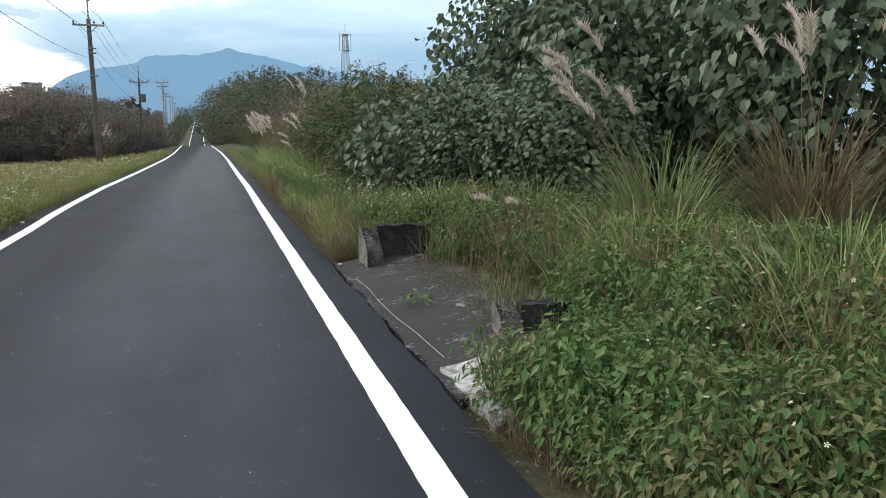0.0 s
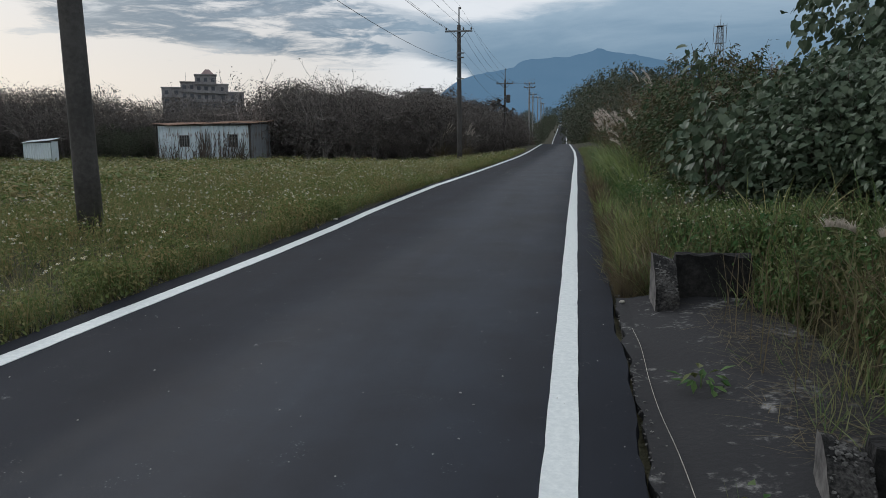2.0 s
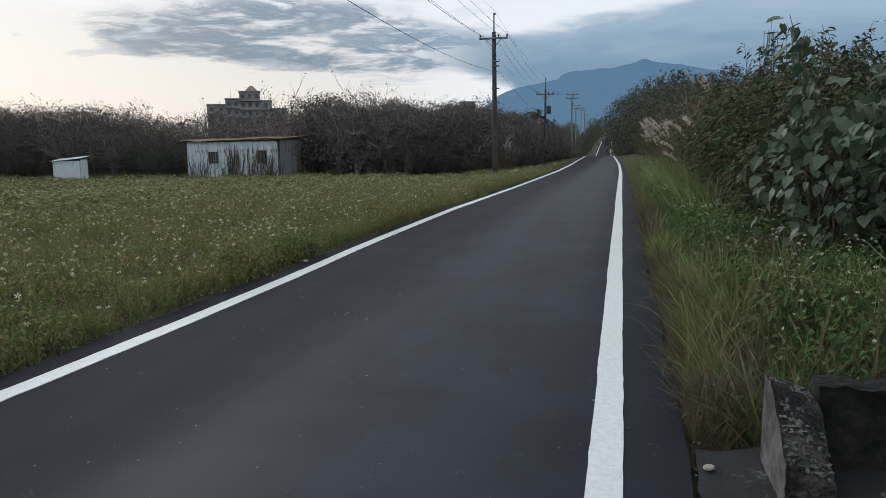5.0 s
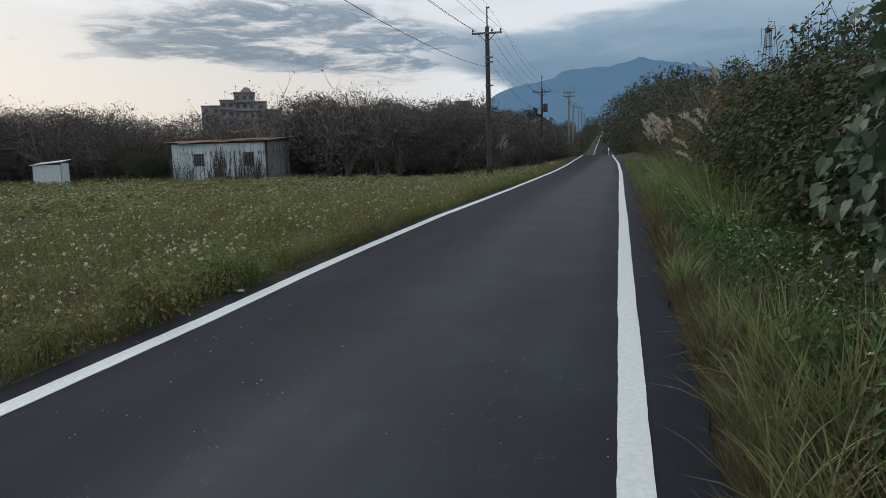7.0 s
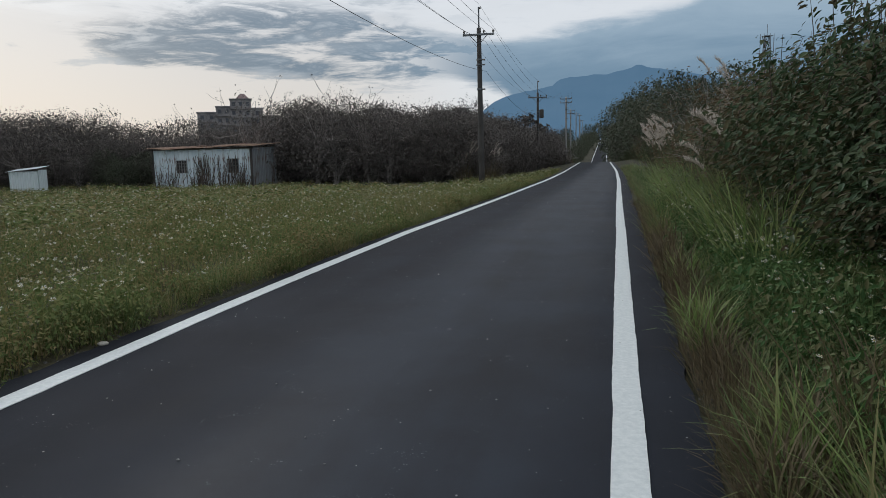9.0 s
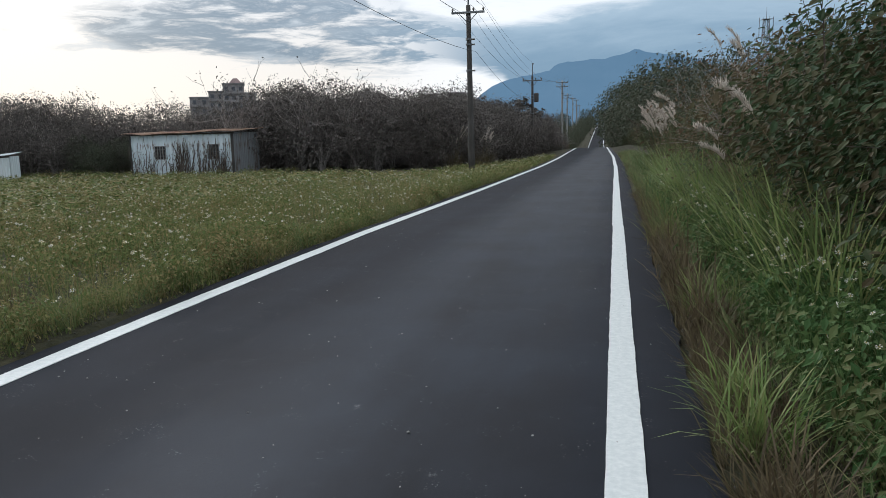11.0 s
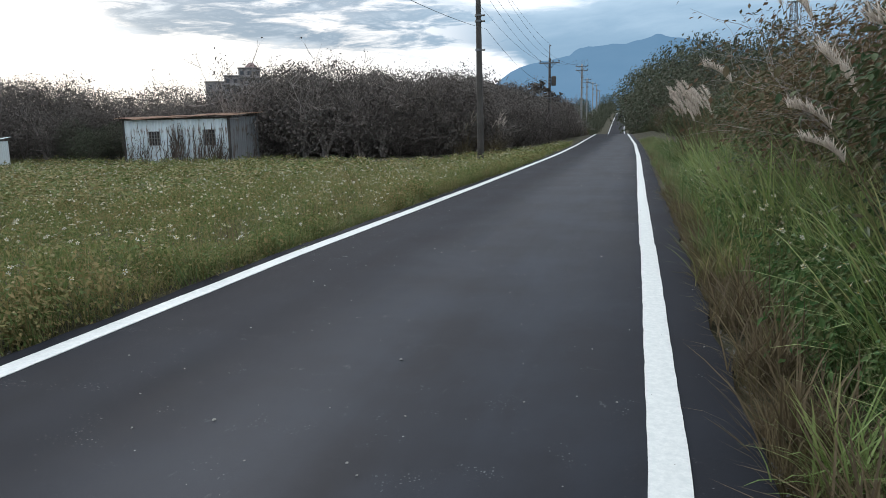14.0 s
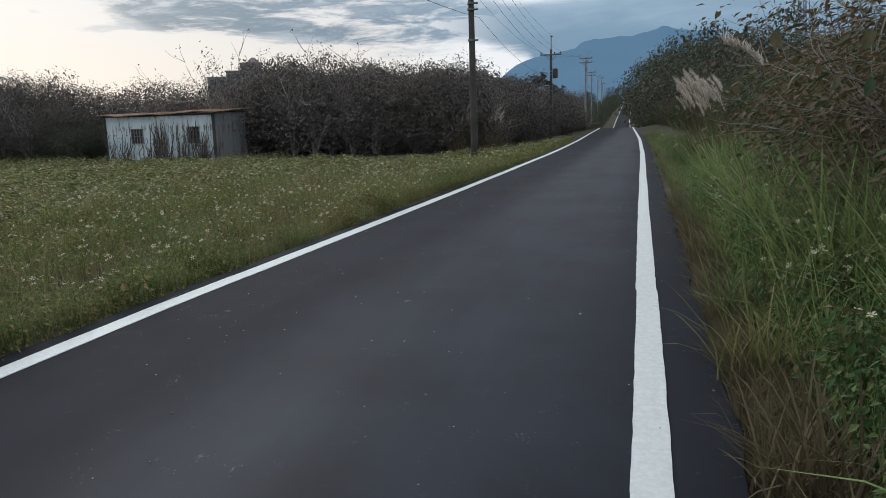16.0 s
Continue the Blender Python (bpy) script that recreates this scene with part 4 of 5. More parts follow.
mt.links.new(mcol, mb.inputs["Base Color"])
# aerial haze over the ridge is put in as a blue emission
mb.inputs["Emission Color"].default_value = (*MOUNT_HAZE_GLOW, 1)
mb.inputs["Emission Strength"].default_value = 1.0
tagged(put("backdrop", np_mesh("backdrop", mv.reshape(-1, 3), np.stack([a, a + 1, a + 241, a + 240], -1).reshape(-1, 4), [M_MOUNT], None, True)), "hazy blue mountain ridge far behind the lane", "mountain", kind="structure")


# ---------------- plants ----------------
def branch_set(rng, height, spread, n_main, depth, r0, up=0.6, rmin=0.004):
    """Limbs and twigs as tubes from a common foot. Returns arrays and the twig ends."""
    pieces, tips = [], []

    def grow(p, d, length, r, level):
        n = 5
        pts, rad = [p], [r]
        for k in range(n):
            d = d + rng.normal(0, 0.16, 3) + np.array([0, 0, 0.05 * up])
            d = d / np.linalg.norm(d)
            p = p + d * length / n
            pts.append(p)
            rad.append(r * (1 - 0.62 * (k + 1) / n))
        pieces.append(tube_arrays(pts, rad, 6 if level == 0 else (4 if level == 1 else 3)))
        if level >= depth:
            tips.append(pts[-1])
            tips.append(pts[-3])
            return
        for c in range(3 if level else 4):
            k = rng.integers(2, n + 1)
            d2 = d + rng.normal(0, 0.55, 3) + np.array([0, 0, 0.1])
            grow(pts[k], d2 / np.linalg.norm(d2), length * rng.uniform(0.45, 0.7), max(rad[k] * 0.7, rmin), level + 1)
        tips.append(pts[-1])

    for m in range(n_main):
        a = rng.uniform(0, 2 * np.pi)
        s = rng.uniform(0.1, 1.0) * spread
        d = np.array([math.cos(a) * s, math.sin(a) * s, 1.0])
        foot = np.array([math.cos(a), math.sin(a), 0]) * rng.uniform(0, 0.22) * spread
        grow(foot + [0, 0, -0.1], d / np.linalg.norm(d), height * rng.uniform(0.55, 0.8), r0 * rng.uniform(0.6, 1), 0)
    v, f = join_arrays(pieces)
    return v, f, np.array(tips)


def crown_points(rng, n, rx, ry, h, low=0.12, shell=0.5, lump=0.28, seed=0.0):
    """Points through an uneven crown, thickest near its outside, open in places."""
    out = []
    while len(out) < n:
        m = n * 3
        d = rng.normal(0, 1, (m, 3))
        d /= np.linalg.norm(d, axis=1, keepdims=True)
        rad = rng.uniform(shell ** 3, 1.0, m) ** (1 / 3)
        lum = 1 + lump * wobble(d[:, 0] * 3 + seed, d[:, 1] * 3 + d[:, 2] * 4, 1.0, seed) + 0.12 * wobble(d[:, 0] * 9, d[:, 1] * 9 + d[:, 2] * 9, 1.0, seed + 2)
        p = d * (rad * lum)[:, None] * [rx, ry, h * 0.52] + [0, 0, h * 0.5]
        keep = (p[:, 2] > low * h * rng.uniform(0.3, 1, m)) & (wobble(p[:, 0] * 2.2 + p[:, 2], p[:, 1] * 2.2 - p[:, 2] * 1.7, 1.0, seed + 5) > -0.62)
        out.extend(p[keep].tolist())
    return np.array(out[:n])


def leaf_cloud(rng, p, size, tv, tf, outward=0.6, hang=0.5, centre=None):
    """A leaf at each point, leaning outwards and drooping."""
    n = len(p)
    c = p.mean(0) if centre is None else centre
    az_ = np.arctan2(p[:, 1] - c[1], p[:, 0] - c[0]) + rng.normal(0, 1.0 / max(outward, 0.1) * 0.55, n)
    pitch = rng.normal(hang, 0.45, n)
    roll = rng.normal(0, 0.5, n)
    return scatter(tv, tf, p, rot_xyz(roll, pitch, az_), size * rng.uniform(0.6, 1.25, n))


def shrub(name, seed, height, rx, ry, leaf, n, mat, bark, tv, tf, label, cat, n_main=6, shell=0.45, depth=1, r0=0.035, sprigs=0, low=0.12, hang=0.5):
    rng = np.random.default_rng(seed)
    root = empty(name, 0, 0, 0, 0, label, cat)
    bv, bf, tips = branch_set(rng, height * 0.95, max(rx, ry) / height * 1.1, n_main, depth, r0)
    wood = [(bv, bf)]
    p = crown_points(rng, n, rx, ry, height, low, shell, 0.28, seed)
    p2 = tips[rng.integers(0, len(tips), n // 6)] + rng.normal(0, leaf * 1.2, (n // 6, 3))
    pts = [p, p2[p2[:, 2] > 0.15]]
    if sprigs:
        for k in range(sprigs):
            a, r = rng.uniform(0, 6.3), rng.uniform(0, 0.8)
            x, y = rx * r * math.cos(a), ry * r * math.sin(a)
            top = height * (0.98 - 0.28 * r * r)
            hh = rng.uniform(0.2, 0.65)
            t = rng.uniform(0, 1, 26)
            dx_, dy_ = rng.normal(0, 0.18, 2)
            wood.append(tube_arrays([(x, y, top - 0.6), (x + dx_ * 0.4, y + dy_ * 0.4, top - 0.25 + 0.4 * (hh + 0.25)), (x + dx_, y + dy_, top + hh)], [0.008, 0.006, 0.003], 3))
            pts.append(np.stack([x + dx_ * t + rng.normal(0, 0.045, 26), y + dy_ * t + rng.normal(0, 0.045, 26), top - 0.25 + t * (hh + 0.25)], -1))
    put("trunk", np_mesh("trunk", *join_arrays(wood), [bark]), root)
    p = np.concatenate(pts)
    v, f = leaf_cloud(rng, p, leaf, tv, tf, 0.7, hang, np.array([0, 0, height * 0.4]))
    crown = put("crown", np_mesh("crown", v, f, [mat]), root)
    crown["kind"] = "stuff"
    return root


def plant(src, used, x, y, rz=0.0, s=1.0, label="", dz=0.0, sz=1.0):
    """Moves the first of its kind into place, then copies it."""
    m = Matrix.Translation((x, y, float(zg(np.float64(x), np.float64(y))) - 0.03 + dz)) @ Matrix.Rotation(radians(rz), 4, "Z")
    if src in used:
        ob = copy_thing(src, m)
    else:
        used.add(src)
        ob = src
        ob.matrix_basis = m
    ob.scale = (s, s, s * sz)
    if label:
        ob["label"] = label
    return ob


used = set()
rng = np.random.default_rng(21)
# broad-leaved thicket by the culvert
broad = [shrub("broadleaf_shrub", 31, 3.9, 1.75, 1.75, 0.135, 5600, M_LEAF_BROAD, M_BARK, HEART_V, HEART_F, "tall dark green shrub with broad heart-shaped leaves", "shrub", 7, 0.4, 1, 0.05, 10, 0.1, 0.75),
         shrub("broadleaf_shrub", 32, 4.3, 2.0, 1.9, 0.14, 5600, M_LEAF_BROAD, M_BARK, HEART_V, HEART_F, "tall dark green shrub with broad heart-shaped leaves", "shrub", 7, 0.4, 1, 0.05, 10, 0.1, 0.75)]
for k, x, y, s in ((0, 3.05, 8.1, 0.66), (1, 3.9, 6.6, 0.62), (1, 5.6, 8.6, 0.98), (0, 4.9, 10.3, 1.0), (1, 6.8, 5.2, 1.05), (0, 8.0, 2.6, 1.1), (1, 7.6, 8.6, 1.1), (0, 8.6, -0.6, 1.1)):
    plant(broad[k], used, x, y, rng.uniform(0, 360), s, "", 0.0, 0.76 if s < 0.7 else 1.0)
plant(shrub("broadleaf_shrub", 33, 1.75, 0.72, 0.8, 0.125, 480, M_LEAF_BROAD, M_BARK, HEART_V, HEART_F, "low broad-leaved shrub leaning out over the verge", "shrub", 5, 0.5, 1, 0.02, 2, 0.15, 0.8), used, 1.98, 9.0)
# lower hedge of finer leaves along the lane
hedge = [shrub("hedge_shrub", 41, 2.75, 1.5, 1.6, 0.088, 10500, M_LEAF_HEDGE, M_BARK, OVAL_V, OVAL_F, "dense roadside shrub with small green and rusty leaves", "shrub", 9, 0.45, 1, 0.022, 22, 0.04),
         shrub("hedge_shrub", 42, 2.9, 1.55, 1.6, 0.098, 10000, M_LEAF_HEDGE, M_BARK, OVAL_V, OVAL_F, "dense roadside shrub with small green and rusty leaves", "shrub", 9, 0.45, 1, 0.022, 26, 0.04),
         shrub("brown_shrub", 43, 3.1, 1.4, 1.5, 0.075, 9500, M_LEAF_BROWN, M_BARK_GREY, LEAF_V, LEAF_F, "tall twiggy shrub with brownish dry leaves", "shrub", 10, 0.35, 2, 0.02, 16, 0.1)]
for k, x, y, s, tall in ((1, 2.85, 10.4, 0.86, 0.92), (0, 2.70, 12.0, 0.93, 1.02), (1, 2.65, 13.6, 0.95, 1.10), (0, 2.60, 15.4, 0.93, 1.10), (2, 2.62, 17.2, 0.93, 1.02), (2, 2.45, 19.0, 0.97, 1.0), (1, 2.75, 21.4, 0.86, 0.98), (2, 2.75, 23.6, 0.86, 1.05), (0, 3.1, 25.8, 0.84, 1.1), (2, 3.2, 28.5, 0.84, 1.1), (1, 3.4, 31.5, 0.88, 1.15), (0, 3.5, 35.0, 0.88, 1.15),
                         (2, 4.9, 12.2, 1.0, 1.12), (1, 5.0, 15.4, 1.0, 1.15), (2, 4.9, 18.6, 1.05, 1.15), (0, 5.2, 22.0, 1.05, 1.2), (2, 5.4, 26.0, 1.1, 1.2), (1, 5.6, 31.0, 1.15, 1.25), (0, 3.7, 39.0, 0.95, 1.0), (1, 3.9, 43.5, 0.95, 1.0), (2, 5.9, 37.0, 1.2, 1.25), (0, 4.3, 48.5, 0.9, 1.0), (2, 6.2, 43.0, 1.2, 1.3), (1, 7.4, 34.0, 1.25, 1.3), (2, 7.2, 27.0, 1.2, 1.3)):
    plant(hedge[k], used, x, y, rng.uniform(0, 360), s, "", 0.0, tall * (0.77 if x < 4.5 else 0.68))
# dark trees farther on, right of the lane, and the scrub behind the field
dark = [shrub("dark_tree", 51, 7.2, 3.6, 3.6, 0.27, 4200, M_LEAF_FOREST, M_BARK, LEAF_V, LEAF_F, "dark evergreen tree in the distance", "tree", 4, 0.4, 1, 0.14, 8, 0.03),
        shrub("dark_tree", 52, 6.4, 3.8, 3.6, 0.26, 4200, M_LEAF_FOREST, M_BARK, LEAF_V, LEAF_F, "dark evergreen tree in the distance", "tree", 4, 0.4, 1, 0.14, 10, 0.03)]
for k, x, y, s in ((0, 6.6, 52, 0.82), (1, 5.8, 62, 0.92), (0, 4.9, 73, 1.05), (1, 4.5, 85, 1.15), (0, 4.2, 96, 1.25), (1, 3.7, 108, 1.4), (0, 3.1, 121, 1.5), (1, 2.4, 135, 1.65), (0, 1.9, 150, 1.65), (1, 7.5, 80, 1.2), (0, 8.5, 100, 1.25), (0, 6.8, 145, 1.25), (1, 3.0, 165, 1.15), (0, 2.0, 190, 1.2), (1, 1.5, 225, 1.2), (0, 0.5, 270, 1.2),
                   (1, 12, 70, 0.95), (0, 12, 84, 1.0), (1, 12, 98, 1.1), (0, 12.5, 118, 1.15), (0, 18, 90, 1.0), (1, 10.5, 56, 0.75), (0, 14, 45, 0.7), (1, 11, 36, 0.6), (0, 13, 24, 0.62), (1, 12.5, 14, 0.62), (0, 13.5, 5, 0.65),
                   (0, -14.5, 150, 0.75), (1, -16, 180, 0.85), (0, -17.5, 215, 0.9), (1, -19, 260, 0.9), (0, -21, 310, 1.0), (1, -24, 370, 1.1), (0, -1, 330, 1.2), (1, -3.5, 400, 1.2), (0, -12, 470, 1.4), (1, -6, 480, 1.4), (0, -18, 480, 1.4)):
    plant(dark[k], used, x, y, rng.uniform(0, 360), s)


for y in np.arange(52, 150, 5.0):
    xr, xl = float(sx(y)) + 3.0 + rng.uniform(0, 0.8), float(sx(y)) - 6.9 - rng.uniform(0, 0.8)
    plant(hedge[int(rng.integers(3))], used, xr, y, rng.uniform(0, 360), rng.uniform(0.6, 0.8))
    if y > 78:
        plant(hedge[int(rng.integers(3))], used, xl, y, rng.uniform(0, 360), rng.uniform(0.75, 1.0))
for y in np.arange(150, 460, 11.0):
    for xx in (float(sx(y)) + 3.4, float(sx(y)) - 7.2):
        plant(dark[int(rng.integers(2))], used, xx + rng.normal(0, 0.4), y, rng.uniform(0, 360), rng.uniform(0.6, 0.85))


def bare_bush(seed, h, label):
    r = np.random.default_rng(seed)
    root = empty("bare_bush", 0, 0, 0, 0, label, "bush")
    v, f, tips = branch_set(r, h * 0.95, 0.34, 7, 2, 0.065, 0.8, 0.012)
    put("trunk", np_mesh("trunk", v, f, [M_BARK_GREY]), root)
    p = np.concatenate([tips[r.integers(0, len(tips), 120)] + r.normal(0, 0.13, (120, 3)), crown_points(r, 2100, h * 0.44, h * 0.44, h * 0.80, 0.0, 0.1, 0.35, seed)])
    v, f = leaf_cloud(r, p[p[:, 2] > 0.05], 0.15, LEAF_V, LEAF_F)
    c = put("crown", np_mesh("crown", v, f, [M_LEAF_DARK]), root)
    c["kind"] = "stuff"
    return root


bare = [bare_bush(61, 4.0, "leafless grey-brown bush at the field's edge"), bare_bush(62, 4.4, "leafless grey-brown bush at the field's edge"), bare_bush(63, 3.5, "leafless grey-brown bush at the field's edge")]
scrub = [shrub("scrub_tree", 71, 4.4, 2.3, 2.3, 0.135, 9000, M_LEAF_DARK, M_BARK_GREY, LEAF_V, LEAF_F, "dark scrubby tree behind the field", "tree", 5, 0.25, 2, 0.07, 0, 0.0),
         shrub("scrub_tree", 72, 4.0, 2.5, 2.3, 0.135, 9000, M_LEAF_DARK, M_BARK_GREY, LEAF_V, LEAF_F, "dark scrubby tree behind the field", "tree", 5, 0.25, 2, 0.07, 0, 0.0)]
# front edge of the thicket, from the far left of the field round to the lane
EDGE = ((-62, 45), (-46, 49), (-40, 50.5), (-33, 55.5), (-23, 54.5), (-17, 54), (-9.6, 53.0), (-8.3, 62), (-7.9, 78), (-8.6, 98), (-9.8, 125))
ex = np.array(EDGE, float)
el_len = np.concatenate([[0], np.cumsum(np.linalg.norm(np.diff(ex, axis=0), axis=1))])
def scrub_top(x):
    """How high the thicket stands along the field: low behind the shed, tall beside it."""
    return float(np.interp(x, [-62, -47, -42, -38, -28, -25.5, -19.5, -17, -9, -7], [5.5, 5.6, 5.2, 4.8, 4.8, 6.0, 6.0, 5.4, 4.8, 4.2]))


for row, (off, step, s_lo, s_hi) in enumerate(((0.0, 1.5, 0.62, 0.98), (2.2, 2.0, 0.84, 1.04), (5.0, 2.5, 0.95, 1.12))):
    for q in np.arange(0, el_len[-1], step):
        x, y = np.interp(q, el_len, ex[:, 0]), np.interp(q, el_len, ex[:, 1])
        nx_, ny_ = (-0.25, 1.0) if q < el_len[6] else (-1.0, 0.2)
        x, y = x + nx_ * off + rng.normal(0, 0.5), y + ny_ * off + rng.normal(0, 0.6)
        s = rng.uniform(s_lo, s_hi) * scrub_top(x)
        if rng.random() < (0.45 if row == 0 else 0.12):
            plant(bare[rng.integers(3)], used, x, y, rng.uniform(0, 360), s / 4.0)
        else:
            plant(scrub[rng.integers(2)], used, x, y, rng.uniform(0, 360), s / 4.3)
for x, y, s in ((-25.0, 60, 1.18), (-22.5, 61.5, 1.28), (-20.2, 60, 1.15), (-47, 55, 0.98), (-52, 54, 1.0), (-16, 64, 0.98), (-13, 68, 1.0), (-57, 53, 0.95)):
    plant(scrub[0 if s > 1.1 else 1], used, x, y, rng.uniform(0, 360), s)


for k, x, y, s in ((0, -23.4, 59.0, 0.74), (1, -20.8, 59.5, 0.80), (1, -34.4, 50.8, 0.34), (0, -36.2, 51.6, 0.38), (1, -33.6, 52.5, 0.40), (0, -46.0, 50.5, 0.55), (1, -48.5, 52, 0.60), (0, -16.5, 60, 0.58), (1, -13.0, 62, 0.60), (0, -41.0, 52.0, 0.42), (1, -29.5, 57, 0.42), (1, -9.9, 74, 0.55), (0, -10.6, 86, 0.6), (1, -11.6, 98, 0.62)):
    plant(dark[k], used, x, y, rng.uniform(0, 360), s, "dark bushy tree behind the field")


def tall_bare(seed, h):
    r = np.random.default_rng(seed)
    root = empty("bare_tree", 0, 0, 0, 0, "leafless pale tree above the scrub", "tree")
    v, f, tips = branch_set(r, h * 0.85, 0.42, 4, 3, 0.085, 0.9, 0.016)
    put("trunk", np_mesh("trunk", v, f, [M_BARK_GREY]), root)
    return root


tb = tall_bare(81, 5.8)
for x, y, s in ((-45.5, 54, 0.92), (-44.2, 56, 1.0), (-42.6, 55, 0.96), (-41.4, 56.5, 1.0), (-40.2, 55, 0.92), (-38.8, 56, 0.9), (-37.8, 57, 0.82), (-47.5, 55, 0.95), (-50, 53, 1.0), (-53, 52, 0.95), (-27.0, 56.5, 0.66), (-25.2, 54.3, 0.78), (-18.4, 54.2, 0.78), (-16.2, 54.0, 0.74), (-14.3, 53.7, 0.72), (-12.6, 53.6, 0.70), (-10.8, 53.8, 0.66), (-9.2, 56, 0.72), (-8.8, 58.5, 0.66), (-21.5, 54.5, 0.8), (-9.8, 63, 0.7)):
    plant(tb, used, x, y, rng.uniform(0, 360), s)


def papaya(seed, h):
    """A thin tree with bare stems that end in sparse rosettes of leaves."""
    r = np.random.default_rng(seed)
    root = empty("thin_tree", 0, 0, 0, 0, "thin tree with sparse leaf rosettes on bare stems", "tree")
    v, f, tips = branch_set(r, h * 0.8, 0.4, 3, 2, 0.05, 1.0)
    put("trunk", np_mesh("trunk", v, f, [M_BARK_GREY]), root)
    top = tips[np.argsort(-tips[:, 2])[:26]]
    p = np.repeat(top, 9, 0) + r.normal(0, 0.07, (len(top) * 9, 3))
    v, f = scatter(HEART_V, HEART_F, p, rot_xyz(r.normal(0, 0.3, len(p)), r.normal(0.5, 0.35, len(p)), r.uniform(0, 6.3, len(p))), r.uniform(0.16, 0.32, len(p)))
    c = put("crown", np_mesh("crown", v, f, [M_LEAF_DARK]), root)
    c["kind"] = "stuff"
    return root


pp = papaya(91, 5.6)
for x, y, s in ((-8.6, 70, 1.1), (-10.5, 69, 1.0), (-16.5, 60, 0.95), (-14.0, 61, 0.95), (-12.0, 63, 0.9), (-56, 52, 0.9), (-18.0, 66, 1.15), (-7.8, 78, 1.0), (-12.5, 74, 1.05), (-22, 68, 1.1)):
    plant(pp, used, x, y, rng.uniform(0, 360), s)


def palm(seed, h):
    r = np.random.default_rng(seed)
    root = empty("palm_tree", 0, 0, 0, 0, "palm tree rising over the scrub", "palm")
    v, f = tube_arrays([(0.1 * math.sin(t * 2), 0, t * h) for t in np.linspace(0, 1, 8)], np.linspace(0.16, 0.11, 8), 8)
    put("trunk", np_mesh("trunk", v, f, [M_BARK_GREY]), root)
    for k in range(17):
        a, up = r.uniform(0, 6.3), r.uniform(-0.5, 0.95)
        t = np.linspace(0, 1, 9)
        ln = r.uniform(1.5, 2.0)
        hx = ln * (t * math.cos(up * 0.9))
        hz = ln * (t * math.sin(up * 0.9) - 0.55 * t * t)
        spine = np.stack([hx * math.cos(a), hx * math.sin(a), h + hz], -1)
        pos = np.repeat(spine[1:], 6, 0) + r.normal(0, 0.03, (48, 3))
        sidea = a + np.tile([1.1, -1.1, 1.2, -1.2, 1.0, -1.0], 8)
        v2, f2 = blades(r, pos, 0.5, 0.05, 1.9, 0.6, 2, sidea)
        v1, f1 = tube_arrays(spine, np.linspace(0.025, 0.006, 9), 3)
        vv, ff = join_arrays([(v1, f1), (v2, f2)])
        put("frond", np_mesh("frond", vv, ff, [M_LEAF_DARK]), root)
    return root


pl = palm(95, 6.4)
for x, y, s in ((-21.6, 70, 0.97), (-19.4, 84, 1.0), (-34, 96, 1.1), (-11.5, 130, 1.0), (-12.5, 150, 1.05)):
    plant(pl, used, x, y, rng.uniform(0, 360), s)


def conifer(seed, h):
    r = np.random.default_rng(seed)
    root = empty("conifer", 0, 0, 0, 0, "dark layered conifer far behind the scrub", "tree")
    v, f = tube_arrays([(0, 0, 0), (0, 0, h)], [0.12, 0.02], 6)
    put("trunk", np_mesh("trunk", v, f, [M_BARK]), root)
    p = []
    for k in range(9):
        z = h * (0.12 + 0.86 * k / 9)
        rad = 0.25 * h * (1 - k / 9.5)
        a = r.uniform(0, 6.3, 46)
        q = rad * r.uniform(0.1, 1, 46)
        p.append(np.stack([q * np.cos(a), q * np.sin(a), z - 0.12 * q + r.normal(0, 0.04, 46)], -1))
    p = np.concatenate(p)
    v, f = leaf_cloud(r, p, 0.32, LEAF_V, LEAF_F, 0.9, 0.1)
    c = put("crown", np_mesh("crown", v, f, [M_LEAF_DARK]), root)
    c["kind"] = "stuff"
    return root


cf = conifer(97, 7.4)
for x, y, s in ((-65, 90, 0.90), (-61.5, 90, 0.93), (-58.5, 91, 0.88), (-63, 91, 0.82)):
    plant(cf, used, x, y, rng.uniform(0, 360), s)


